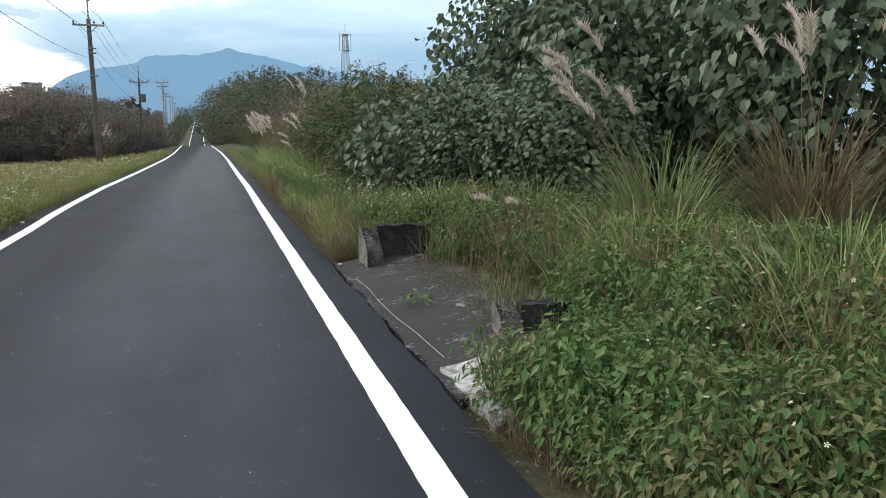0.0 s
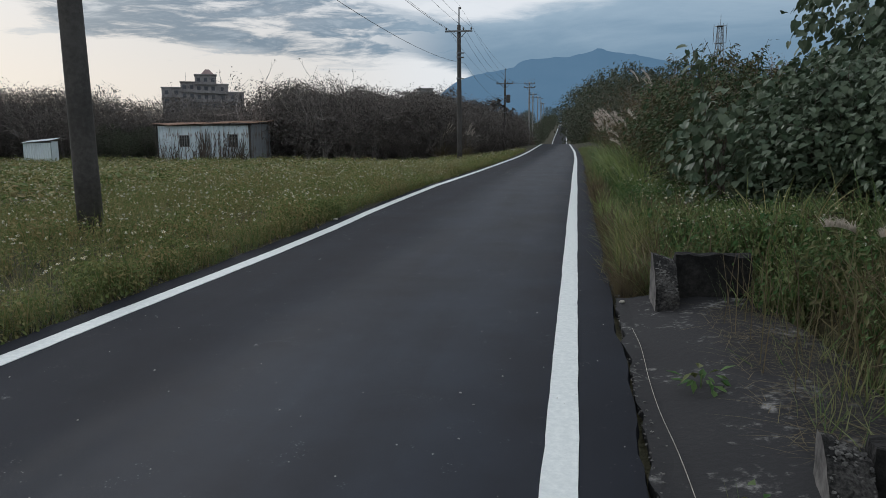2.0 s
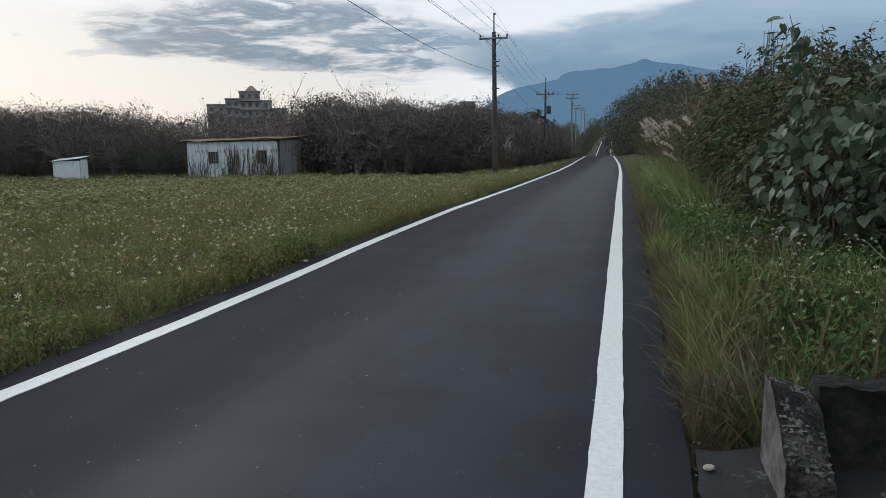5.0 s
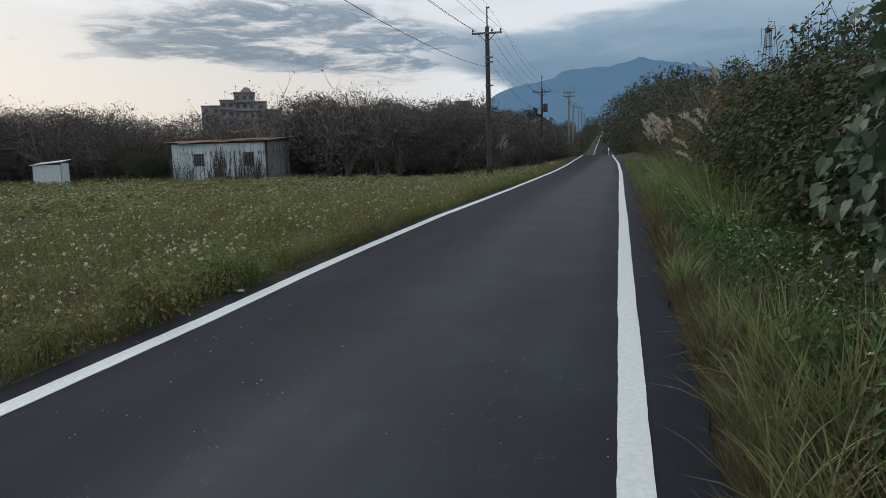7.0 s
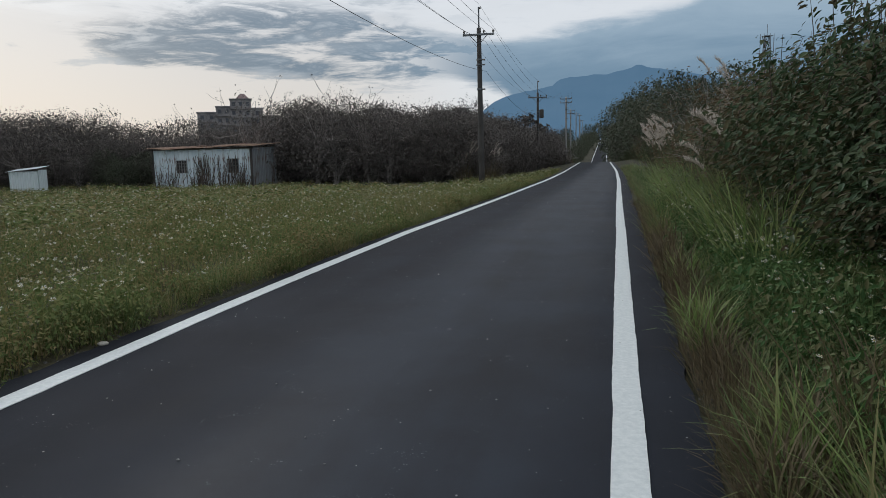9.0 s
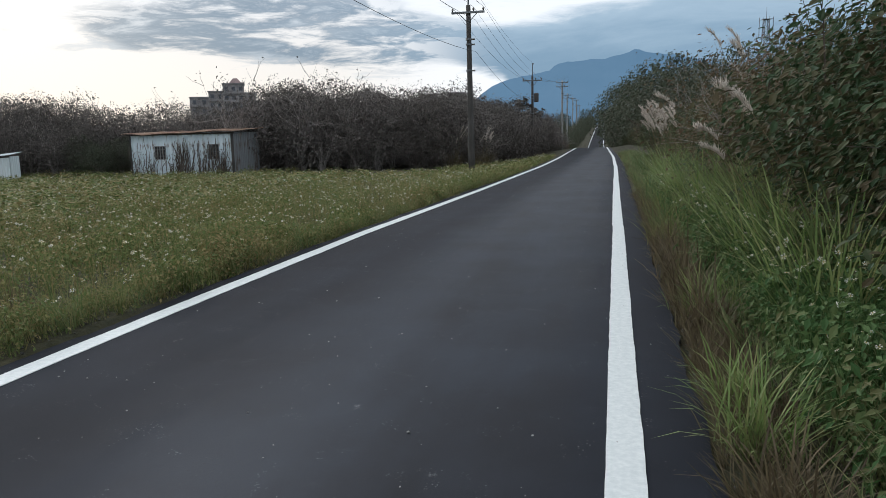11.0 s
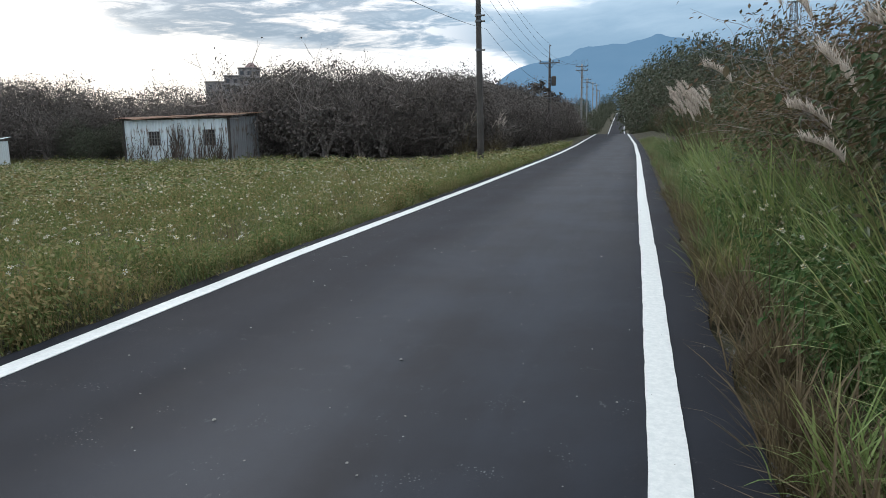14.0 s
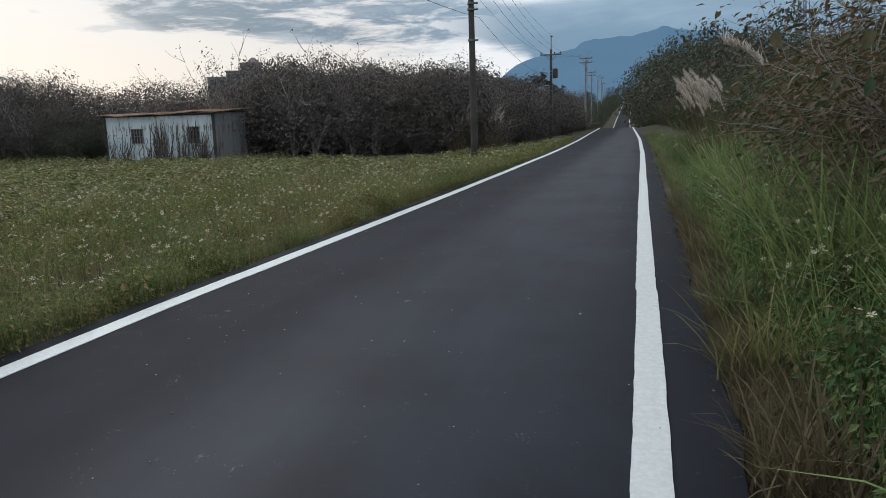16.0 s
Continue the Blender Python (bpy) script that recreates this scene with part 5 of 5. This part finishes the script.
# ---------------- tall plumed grasses ----------------
def plume_grass(seed, x, y, n, length, spread, plumes, mat, label, lean_to=None, plume_len=0.34, stem_len=1.7, lean_amt=0.5):
    r = np.random.default_rng(seed)
    root = empty("plume_grass", x, y, float(zg(np.float64(x), np.float64(y))) - 0.03, 0, label, "tall grass", "tall grass clumps")
    a = r.uniform(0, 6.3, n)
    q = spread * 0.35 * np.sqrt(r.random(n))
    pos = np.stack([q * np.cos(a), q * np.sin(a), np.zeros(n)], -1)
    v, f = blades(r, pos, length * r.uniform(0.45, 1.1, n), r.uniform(0.009, 0.018, n), r.uniform(0.05, 0.5, n), r.uniform(0.4, 1.7, n), 5, a + r.normal(0, 0.6, n))
    b = put("foliage", np_mesh("foliage", v, f, [mat]), root)
    b["kind"] = "stuff"
    for k in range(plumes):
        az_ = r.uniform(0, 6.3) if lean_to is None else lean_to + r.normal(0, 0.35)
        ln = stem_len * r.uniform(0.75, 1.12)
        t = np.linspace(0, 1, 7)
        off = lean_amt * r.uniform(0.5, 1.3)
        hx = ln * (off * t + 0.10 * t * t)
        hz = ln * (math.sqrt(max(0.1, 1 - off * off)) * t - 0.05 * t * t)
        foot = r.normal(0, spread * 0.12, 2)
        stem = np.stack([foot[0] + hx * math.cos(az_), foot[1] + hx * math.sin(az_), hz], -1)
        sv, sf = tube_arrays(stem, np.linspace(0.006, 0.003, 7), 4)
        st = put("stem", np_mesh("stem", sv, sf, [M_GRASS_DRY]), root)
        d = stem[-1] - stem[-2]
        d /= np.linalg.norm(d)
        m = 170
        tt = r.random(m)
        droop = np.stack([np.cos(az_) * np.ones(m), np.sin(az_) * np.ones(m), -0.35 * tt], -1)
        pp_ = stem[-1] + d * (plume_len * (tt - 0.25))[:, None] + droop * (0.12 * tt ** 2)[:, None]
        v, f = blades(r, pp_, plume_len * r.uniform(0.25, 0.55, m), 0.008, r.uniform(0.3, 0.9, m), 0.7, 2, az_ + r.normal(0, 0.8, m))
        put("plume", np_mesh("plume", v, f, [M_PLUME]), st, "feathery pale seed plume")
    return root


plume_grass(101, 3.5, 3.7, 420, 1.45, 1.0, 9, M_GRASS_GREEN, "tall green grass clump with silvery seed plumes", 2.9, 0.28, 1.95, 0.42)
plume_grass(102, 4.35, 2.75, 420, 1.9, 0.9, 7, M_GRASS_DRY, "tall reddish-brown dry reed clump with plumes", None, 0.32, 2.5, 0.2)
plume_grass(103, 2.75, 5.1, 150, 1.0, 0.8, 2, M_GRASS_GREEN, "green grass clump with low drooping plumes", 3.3, 0.22, 0.95, 0.75)
plume_grass(104, 5.1, 1.5, 300, 1.8, 1.0, 5, M_GRASS_DRY, "tall reddish-brown dry reed clump with plumes", None, 0.32, 2.3, 0.25)
plume_grass(105, 1.65, 32.0, 420, 1.5, 2.4, 40, M_GRASS_GREEN, "tall grass clump crowned with many pale plumes", 2.6, 0.36, 1.95, 0.16)
plume_grass(112, 1.85, 30.8, 260, 1.5, 2.0, 16, M_GRASS_DRY, "dry buff reed clump with many pale plumes", 2.6, 0.34, 1.75, 0.2)
plume_grass(113, 1.90, 16.0, 170, 1.15, 0.6, 1, M_GRASS, "leaning reeds with one large drooping plume", 2.5, 0.46, 1.75, 0.50)
plume_grass(114, 1.55, 14.6, 120, 1.0, 0.7, 2, M_GRASS, "leaning reeds with narrow buff plumes", 2.5, 0.20, 1.25, 0.55)
plume_grass(115, 2.6, 21.5, 160, 1.4, 1.0, 5, M_GRASS_DRY, "reeds with upright pale plumes among the shrubs", 2.8, 0.36, 2.7, 0.10)
plume_grass(106, 1.75, 15.2, 260, 1.15, 1.0, 0, M_GRASS_GREEN, "arching green grass clump by the shrubs")
plume_grass(107, 1.75, 17.6, 330, 1.35, 1.2, 1, M_GRASS_GREEN, "arching green grass clump with a pale plume", 2.6, 0.28, 1.75, 0.45)
plume_grass(108, 2.1, 19.6, 320, 1.35, 1.2, 0, M_GRASS_GREEN, "arching green grass clump by the shrubs")
plume_grass(109, 1.55, 13.2, 200, 1.0, 0.9, 1, M_GRASS_GREEN, "arching green grass clump with a pale plume", 2.6, 0.3, 1.5, 0.55)
plume_grass(110, 1.9, 22.4, 260, 1.25, 1.3, 0, M_GRASS_GREEN, "arching green grass clump by the shrubs")
plume_grass(111, 1.7, 25.5, 260, 1.2, 1.3, 1, M_GRASS_GREEN, "arching green grass clump with a pale plume", 2.8, 0.28, 1.8, 0.35)
sl = np.random.default_rng(140)
for k in range(17):
    y = 12.4 + 0.85 * k + sl.normal(0, 0.2)
    plume_grass(141 + k, 1.12 + 0.25 * sl.random() + (0.35 if k % 2 else 0), y, 190, 1.15, 0.8, 0, M_GRASS_GREEN if k % 2 else M_TUFT, "arching green grass clump on the verge slope")
for k, (x, y) in enumerate(((2.1, 0.2), (2.9, 1.0), (2.3, 2.3), (3.3, -0.5), (1.9, 6.2), (2.6, 5.9), (3.9, 0.6))):
    plume_grass(170 + k, x, y, 150, 0.95, 0.9, 0, M_GRASS_GREEN if k % 2 else M_GRASS, "arching grass clump among the verge weeds")
for k, (x, y) in enumerate(((-8.0, 52.5), (-8.6, 56), (-9.0, 60), (-9.6, 51.5), (-8.9, 65))):
    plume_grass(120 + k, x, y, 160, 1.7, 1.6, 8, M_GRASS_DRY, "dry reed clump with pale plumes at the field's corner", None, 0.42, 2.2, 0.15)

# ---------------- verge and field plants ----------------
def weed_template(seed, n_leaf=28, h=0.26, leaf=0.033):
    """A small branching weed: stems and pointed leaves."""
    r = np.random.default_rng(seed)
    a = r.uniform(0, 6.3, n_leaf)
    z = h * r.uniform(0.15, 1.0, n_leaf)
    q = 0.05 + 0.05 * r.random(n_leaf)
    p = np.stack([q * np.cos(a), q * np.sin(a), z], -1)
    v1, f1 = scatter(LEAF_V, LEAF_F, p, rot_xyz(r.normal(0, 0.4, n_leaf), r.normal(0.35, 0.4, n_leaf), a + r.normal(0, 0.4, n_leaf)), leaf * r.uniform(0.7, 1.3, n_leaf))
    v2, f2 = blades(r, np.zeros((4, 3)), h * 1.05, 0.006, r.uniform(0.05, 0.4, 4), 0.2, 2)
    return join_arrays([(v1, f1), (v2, f2)])


def tuft_template(seed, n=9, h=0.3, w=0.006, lean=0.6, droop=0.9):
    r = np.random.default_rng(seed)
    pos = np.concatenate([r.normal(0, 0.025, (n, 2)), np.zeros((n, 1))], -1)
    return blades(r, pos, h * r.uniform(0.5, 1.15, n), w, r.uniform(0.03, lean, n), r.uniform(0.1, droop, n), 2)


def flower_template():
    a = np.linspace(0, 2 * np.pi, 6)[:5]
    v, f = [], []
    for k, t in enumerate(a):
        c, s = math.cos(t), math.sin(t)
        v += [[0, 0, 0], [c * 0.8 - s * 0.3, s * 0.8 + c * 0.3, 0.15], [c * 1.0 + s * 0.3, s * 1.0 - c * 0.3, 0.15]]
        f.append([3 * k, 3 * k + 2, 3 * k + 1])
    n0 = len(v)
    v += [[0.3, 0, 0.08], [-0.15, 0.26, 0.08], [-0.15, -0.26, 0.08], [0, 0, 0.3]]
    f += [[n0, n0 + 1, n0 + 3], [n0 + 1, n0 + 2, n0 + 3], [n0 + 2, n0, n0 + 3]]
    return np.array(v), np.array(f)


WEEDS = [weed_template(s) for s in (1, 2, 3)]
WEEDS_FAR = [weed_template(s, 9, 0.26, 0.085) for s in (1, 2, 3)]
TUFTS = [tuft_template(s) for s in (4, 5, 6)]
TUFTS_WIDE = [tuft_template(s, 15, 0.33, 0.0065, 0.75, 1.2) for s in (14, 15, 16)]
FL_V, FL_F = flower_template()


def sow(name, rng, xy, templates, size, mat, label, cat, tall=None, tilt=0.15, dz=0.0):
    """Many small plants as one mesh."""
    pieces = []
    which = rng.integers(0, len(templates), len(xy))
    z = zg(xy[:, 0], xy[:, 1]) - 0.01 + dz
    for k, (tv, tf) in enumerate(templates):
        m = which == k
        n_ = int(m.sum())
        if not n_:
            continue
        s = size[m]
        s3 = np.stack([s, s, s * (1 if tall is None else tall[m])], -1)
        pieces.append(scatter(tv, tf, np.concatenate([xy[m], z[m][:, None]], -1), rot_xyz(rng.normal(0, tilt, n_), rng.normal(0, tilt, n_), rng.uniform(0, 6.3, n_)), s3))
    v, f = join_arrays(pieces)
    return tagged(put(name, np_mesh(name, v, f, [mat])), label, cat, kind="stuff")


def bloom(name, rng, xyz, size, label):
    n_ = len(xyz)
    v, f = scatter(FL_V, FL_F, xyz, rot_xyz(rng.normal(0, 0.5, n_), rng.normal(0, 0.5, n_), rng.uniform(0, 6.3, n_)), size)
    mi = np.tile([0] * 5 + [1] * 3, n_)
    return tagged(put(name, np_mesh(name, v, f, [M_PETAL, M_POLLEN], mi)), label, "flowers", kind="stuff")


def area(rng, n, x0, x1, y0, y1, patch=0.0, seed=0.0, scale=1.5):
    """Random places in a rectangle beside the lane, thinned into patches."""
    m = int(n * (2.4 if patch else 1))
    p = np.stack([rng.uniform(x0, x1, m), rng.uniform(y0, y1, m)], -1)
    if patch:
        p = p[wobble(p[:, 0], p[:, 1], scale, seed) > rng.uniform(-1, patch, m)]
    p = p[:n].copy()
    p[:, 0] += sx(p[:, 1])
    return p


fr = np.random.default_rng(77)
# field, near to far
near = area(fr, 14500, -10.0, -3.70, 1.5, 34)
mid = area(fr, 10800, -24, -9.5, -3, 46)
mid2 = area(fr, 3200, -9.5, -3.75, 34, 58)
far = area(fr, 14500, -62, -20, 6, 52)
edge = area(fr, 3000, -4.1, -3.64, 1.5, 40)
behind = area(fr, 1900, -24, -3.75, -9, 1.5)


def mound(p):
    return 1.12 + 0.75 * wobble(p[:, 0], p[:, 1], 0.42, 4) + 0.3 * wobble(p[:, 0], p[:, 1], 2.2, 8)


for nm, p, s in (("near", near, 0.95), ("mid", mid, 1.45), ("mid", mid2, 1.2), ("far", far, 1.65), ("behind", behind, 1.3), ("near", edge, 0.85)):
    pick = fr.random(len(p)) < 0.70
    pw, pt = p[pick], p[~pick]
    sow("field_weeds", fr, pw, WEEDS if nm == "near" else WEEDS_FAR, s * mound(pw) * fr.uniform(0.7, 1.2, len(pw)), M_LEAF_WEED, "low flowering weeds covering the field", "weeds", 0.92 / (s ** 0.75) * np.ones(len(pw)))
    sow("field_grass", fr, pt, TUFTS, s * fr.uniform(0.6, 1.2, len(pt)), M_GRASS, "yellow-green grass among the weeds of the field", "grass", 1.0 / (s ** 0.75) * np.ones(len(pt)))
for p, nfl, s in ((near, 4600, 0.021), (mid, 5600, 0.025), (far, 5600, 0.034), (mid2, 1300, 0.027)):
    q = p[fr.integers(0, len(p), nfl)] + fr.normal(0, 0.15, (nfl, 2))
    q = q[q[:, 0] - sx(q[:, 1]) < -3.78]
    zz = zg(q[:, 0], q[:, 1]) + 0.215 * mound(q) * fr.uniform(0.85, 1.3, len(q))
    bloom("field_flowers", fr, np.concatenate([q, zz[:, None]], -1), s * fr.uniform(0.6, 1.3, len(q)), "tiny white and yellow flowers over the field")
# taller pale tufts in the field
tf_ = np.random.default_rng(190)
TALL = [(-4.1 - 6.0 * tf_.random() ** 2, tf_.uniform(5, 42), tf_.uniform(0.5, 1.0)) for _ in range(60)]
TALL += [(-4.6, 11.6, 1.0), (-4.35, 12.0, 0.8), (-5.2, 15.8, 0.9), (-4.5, 18.9, 1.2), (-4.4, 20.0, 1.1), (-4.6, 21.3, 1.0), (-4.4, 22.6, 1.0), (-4.5, 25.0, 1.0), (-4.7, 27.5, 1.1), (-4.25, 17.4, 0.8), (-4.4, 30.5, 1.1)]
for nm, mat, some in (("field_tufts", M_GRASS, TALL[::2]), ("field_tufts", M_GRASS_DRY, TALL[1::4]), ("field_tufts", M_GRASS_GREEN, TALL[3::4])):
    pieces = []
    for x, y, s in some:
        n_ = 60
        pos = np.concatenate([tf_.normal(0, 0.14 * s, (n_, 2)), np.zeros((n_, 1))], -1) + [x, y, float(zg(np.float64(x), np.float64(y)))]
        pieces.append(blades(tf_, pos, 0.55 * s * tf_.uniform(0.5, 1.15, n_), 0.006, tf_.uniform(0.02, 0.35, n_), tf_.uniform(0.1, 0.8, n_), 3))
    tagged(put(nm, np_mesh(nm, *join_arrays(pieces), [mat])), "tall pale grass tufts at the field's edge", "grass", kind="stuff")

# right verge
def not_slab(p):
    u = p[:, 0] - sx(p[:, 1])
    return p[~((p[:, 1] > 1.15) & (p[:, 1] < 5.3) & (u < np.where((p[:, 1] > 2.2) & (p[:, 1] < 4.6), 1.75, 1.5)))]


wr = np.random.default_rng(88)
thick = np.concatenate([not_slab(area(wr, 6000, 0.62, 3.4, -2.2, 1.9)), not_slab(area(wr, 4600, 1.5, 4.2, 1.5, 7.0)), area(wr, 1000, 0.95, 1.9, 5.4, 8.5), area(wr, 2300, 0.92, 1.8, 8.5, 14.5), area(wr, 3000, 0.82, 1.9, 14, 24), area(wr, 1200, 0.9, 2.2, 24, 44), area(wr, 1400, 3.2, 8.0, -3.0, 6.0)])
lush = (1.0 + 0.35 * wobble(thick[:, 0], thick[:, 1], 0.35, 3)) * wr.uniform(0.65, 1.25, len(thick))
sow("verge_weeds", wr, thick, WEEDS, 1.15 * lush, M_LEAF_VERGE, "lush green weeds along the verge", "weeds", np.full(len(thick), 1.35))
q = thick[wr.integers(0, len(thick), 3000)] + wr.normal(0, 0.08, (3000, 2))
q = q[(q[:, 1] > 4) | (wr.random(3000) < 0.22)]
q = not_slab(q[q[:, 0] > 0.75])
zz = zg(q[:, 0], q[:, 1]) + 0.47 * wr.uniform(0.8, 1.2, len(q))
bloom("verge_flowers", wr, np.concatenate([q, zz[:, None]], -1), np.where(q[:, 1] < 12, 0.65, 1.0) * wr.uniform(0.012, 0.024, len(q)), "white flowers among the verge weeds")
fringe = np.concatenate([area(wr, 520, 0.47, 0.95, 5.4, 9.0, 0.4, 2.0, 0.35), area(wr, 1500, 0.46, 0.80, 8.6, 24, 0.4, 3.0, 0.35), area(wr, 900, 0.52, 1.1, 24, 60), area(wr, 300, 0.5, 0.75, -6, 0.7)])
sow("verge_dry_grass", wr, fringe, TUFTS_WIDE, 0.72 * wr.uniform(0.4, 1.3, len(fringe)), M_GRASS_DRY, "dry straw-brown grass fringe by the asphalt", "grass", None, 0.35)
green = np.concatenate([area(wr, 240, 0.55, 1.25, 5.4, 9.2), area(wr, 520, 0.75, 1.5, 8.5, 24, 0.5, 6.0, 0.4), area(wr, 1400, 0.55, 1.6, 22, 62), area(wr, 900, 1.2, 4.0, -2.5, 6), area(wr, 160, -3.8, -3.64, 2, 40)])
sow("verge_grass", wr, green, TUFTS_WIDE, 1.1 * wr.uniform(0.5, 1.3, len(green)), M_GRASS_GREEN, "green grass along the verge", "grass", None, 0.3)
for k, (x, y, s, mat) in enumerate(((0.72, 7.0, 1.0, M_GRASS), (0.66, 6.3, 0.9, M_GRASS), (0.8, 7.7, 1.0, M_GRASS), (0.62, 5.75, 0.7, M_GRASS_DRY), (0.98, 6.95, 1.15, M_GRASS), (0.74, 8.65, 0.85, M_TUFT), (0.60, 10.65, 0.8, M_TUFT), (0.92, 8.3, 0.8, M_TUFT), (1.2, 10.2, 1.1, M_GRASS_GREEN), (0.62, 11.15, 0.6, M_TUFT), (0.66, 13.05, 0.75, M_TUFT), (0.9, 13.0, 0.7, M_TUFT), (1.0, 7.9, 0.8, M_GRASS_GREEN), (0.95, 7.6, 1.0, M_GRASS_GREEN),
                                    (0.62, 12.6, 0.8, M_GRASS_DRY), (0.6, 14.2, 0.8, M_GRASS_DRY), (0.62, 16.3, 0.9, M_GRASS), (0.66, 17.5, 0.9, M_GRASS_GREEN), (0.7, 19.6, 0.9, M_GRASS), (0.6, 13.4, 0.8, M_GRASS_DRY), (0.62, 15.1, 0.9, M_GRASS_DRY), (0.75, 21.5, 1.0, M_GRASS_GREEN), (0.62, 10.1, 0.7, M_GRASS_DRY), (0.6, 8.3, 0.7, M_GRASS_DRY))):
    r = np.random.default_rng(300 + k)
    n_ = 120
    pos = np.concatenate([r.normal(0, 0.09 * s, (n_, 2)), np.zeros((n_, 1))], -1)
    v, f = blades(r, pos, 0.62 * s * r.uniform(0.35, 1.15, n_), 0.011, r.uniform(0.05, 0.85, n_), r.uniform(0.3, 1.3, n_), 4)
    tuft = empty("grass_tuft", x, y, float(zg(np.float64(x), np.float64(y))) - 0.01, 0, "arching grass tuft at the edge of the asphalt", "grass", "verge grass tufts")
    put("foliage", np_mesh("foliage", v, f, [mat]), tuft)["kind"] = "stuff"

tallg = np.concatenate([area(wr, 520, 1.7, 4.6, -1.8, 3.2, 0.4, 5.0, 0.7), area(wr, 160, 1.5, 3.0, 4.6, 7.2, 0.4, 2.0, 0.5), area(wr, 70, 0.85, 1.5, 5.6, 8.2, 0.3, 4.0, 0.4), area(wr, 420, 0.8, 1.7, 15.5, 24, 0.4, 7.0, 0.5)])
sow("verge_tall_grass", wr, tallg, TUFTS_WIDE, 1.7 * wr.uniform(0.6, 1.25, len(tallg)), M_TUFT, "tall yellow-green grass among the verge weeds", "grass", None, 0.25)
stalk = np.concatenate([not_slab(area(wr, 420, 1.3, 3.8, 1.4, 6.4, 0.5, 1.0, 0.8)), area(wr, 120, 0.8, 1.6, 5.5, 9), area(wr, 260, 1.6, 4.2, -1.5, 2)])
sow("verge_stalks", wr, stalk, TUFTS_WIDE, 1.7 * wr.uniform(0.6, 1.3, len(stalk)), M_GRASS_DRY, "dry brown stalks standing among the verge weeds", "stalks", None, 0.25)

wv, wf = weed_template(7, 26, 0.10, 0.075)
slab_weed = put("slab_weed", np_mesh("slab_weed", wv + [0.78, 3.07, 0.045], wf, [M_LEAF_VERGE]))
tagged(slab_weed, "small green weed growing through the concrete slab", "weed", kind="stuff")

# rough ground cover under and behind the shrubs
rough = np.concatenate([area(wr, 2600, 2.0, 15, -8, 32), area(wr, 500, 0.6, 4.0, -9, -2)])
sow("shrub_floor_weeds", wr, rough, WEEDS_FAR, 1.7 * wr.uniform(0.7, 1.3, len(rough)), M_LEAF_HEDGE, "rough green weeds under the shrubs", "weeds")

# straw and dead stalks on the slab
sr = np.random.default_rng(99)
n_ = 1100
pos = np.stack([sr.uniform(1.0, 2.0, n_), sr.uniform(2.1, 4.7, n_), np.zeros(n_)], -1)
pos[:, 2] = slab_z(pos[:, 0], pos[:, 1]) + 0.012
v, f = blades(sr, pos, sr.uniform(0.1, 0.35, n_), 0.004, 1.5, 0.12, 2)
tagged(put("dead_straw", np_mesh("dead_straw", v, f, [M_GRASS_DRY])), "dead straw strewn over the concrete slab", "straw", kind="stuff")


# thin dead stems standing at the back of the slab
n_ = 46
pos = np.stack([sr.uniform(1.05, 1.75, n_), sr.uniform(2.5, 4.7, n_), np.zeros(n_)], -1)
pos[:, 2] = slab_z(pos[:, 0], pos[:, 1])
v, f = blades(sr, pos, sr.uniform(0.35, 0.85, n_), 0.007, sr.uniform(0.02, 0.35, n_), sr.uniform(0.0, 0.3, n_), 3)
tagged(put("dead_stems", np_mesh("dead_stems", v, f, [M_GRASS_DRY])), "thin bare dead stems beside the concrete slab", "stalks", kind="stuff")


# ---------------- distant cars ----------------
def car(x, y, paint, label):
    z = float(zr(y))
    root = empty("car", x + float(sx(y)), y, z, 0, label, "car")
    bm = box(-0.85, 0.85, 0, 4.2, 0.28, 0.95, 0.12)
    part("body", bm, paint, root)
    bm = box(-0.74, 0.74, 1.0, 3.7, 0.955, 1.5, 0.18)
    part("cabin", bm, M_DARK, root, "dark glazed cabin")
    part("roof", box(-0.66, 0.66, 1.5, 3.4, 1.503, 1.54, 0.01), paint, root)
    for wx in (-0.78, 0.78):
        for wy in (0.75, 3.4):
            v, f = tube_arrays([(wx - 0.1, wy, 0.31), (wx + 0.1, wy, 0.31)], [0.31, 0.31], 14)
            put("wheel", np_mesh("wheel", v, f, [M_DARK]), root)
        part("headlight", box(wx * 0.8 - 0.14, wx * 0.8 + 0.14, -0.03, -0.003, 0.62, 0.76), M_HUT, root)
    return root


M_CAR_DARK = two_tone("dark_car_paint", (0.012, 0.013, 0.016), (0.02, 0.021, 0.024), 1.0, 8.0, 0.3, 0.0, 0.001, spec=0.5)
M_CAR_WHITE = two_tone("white_car_paint", (0.55, 0.56, 0.58), (0.65, 0.66, 0.68), 1.0, 8.0, 0.3, 0.0, 0.001, spec=0.5)
car(-1.0, 265, M_CAR_DARK, "small dark car far along the lane")
car(-2.2, 320, M_CAR_WHITE, "small white car far along the lane")
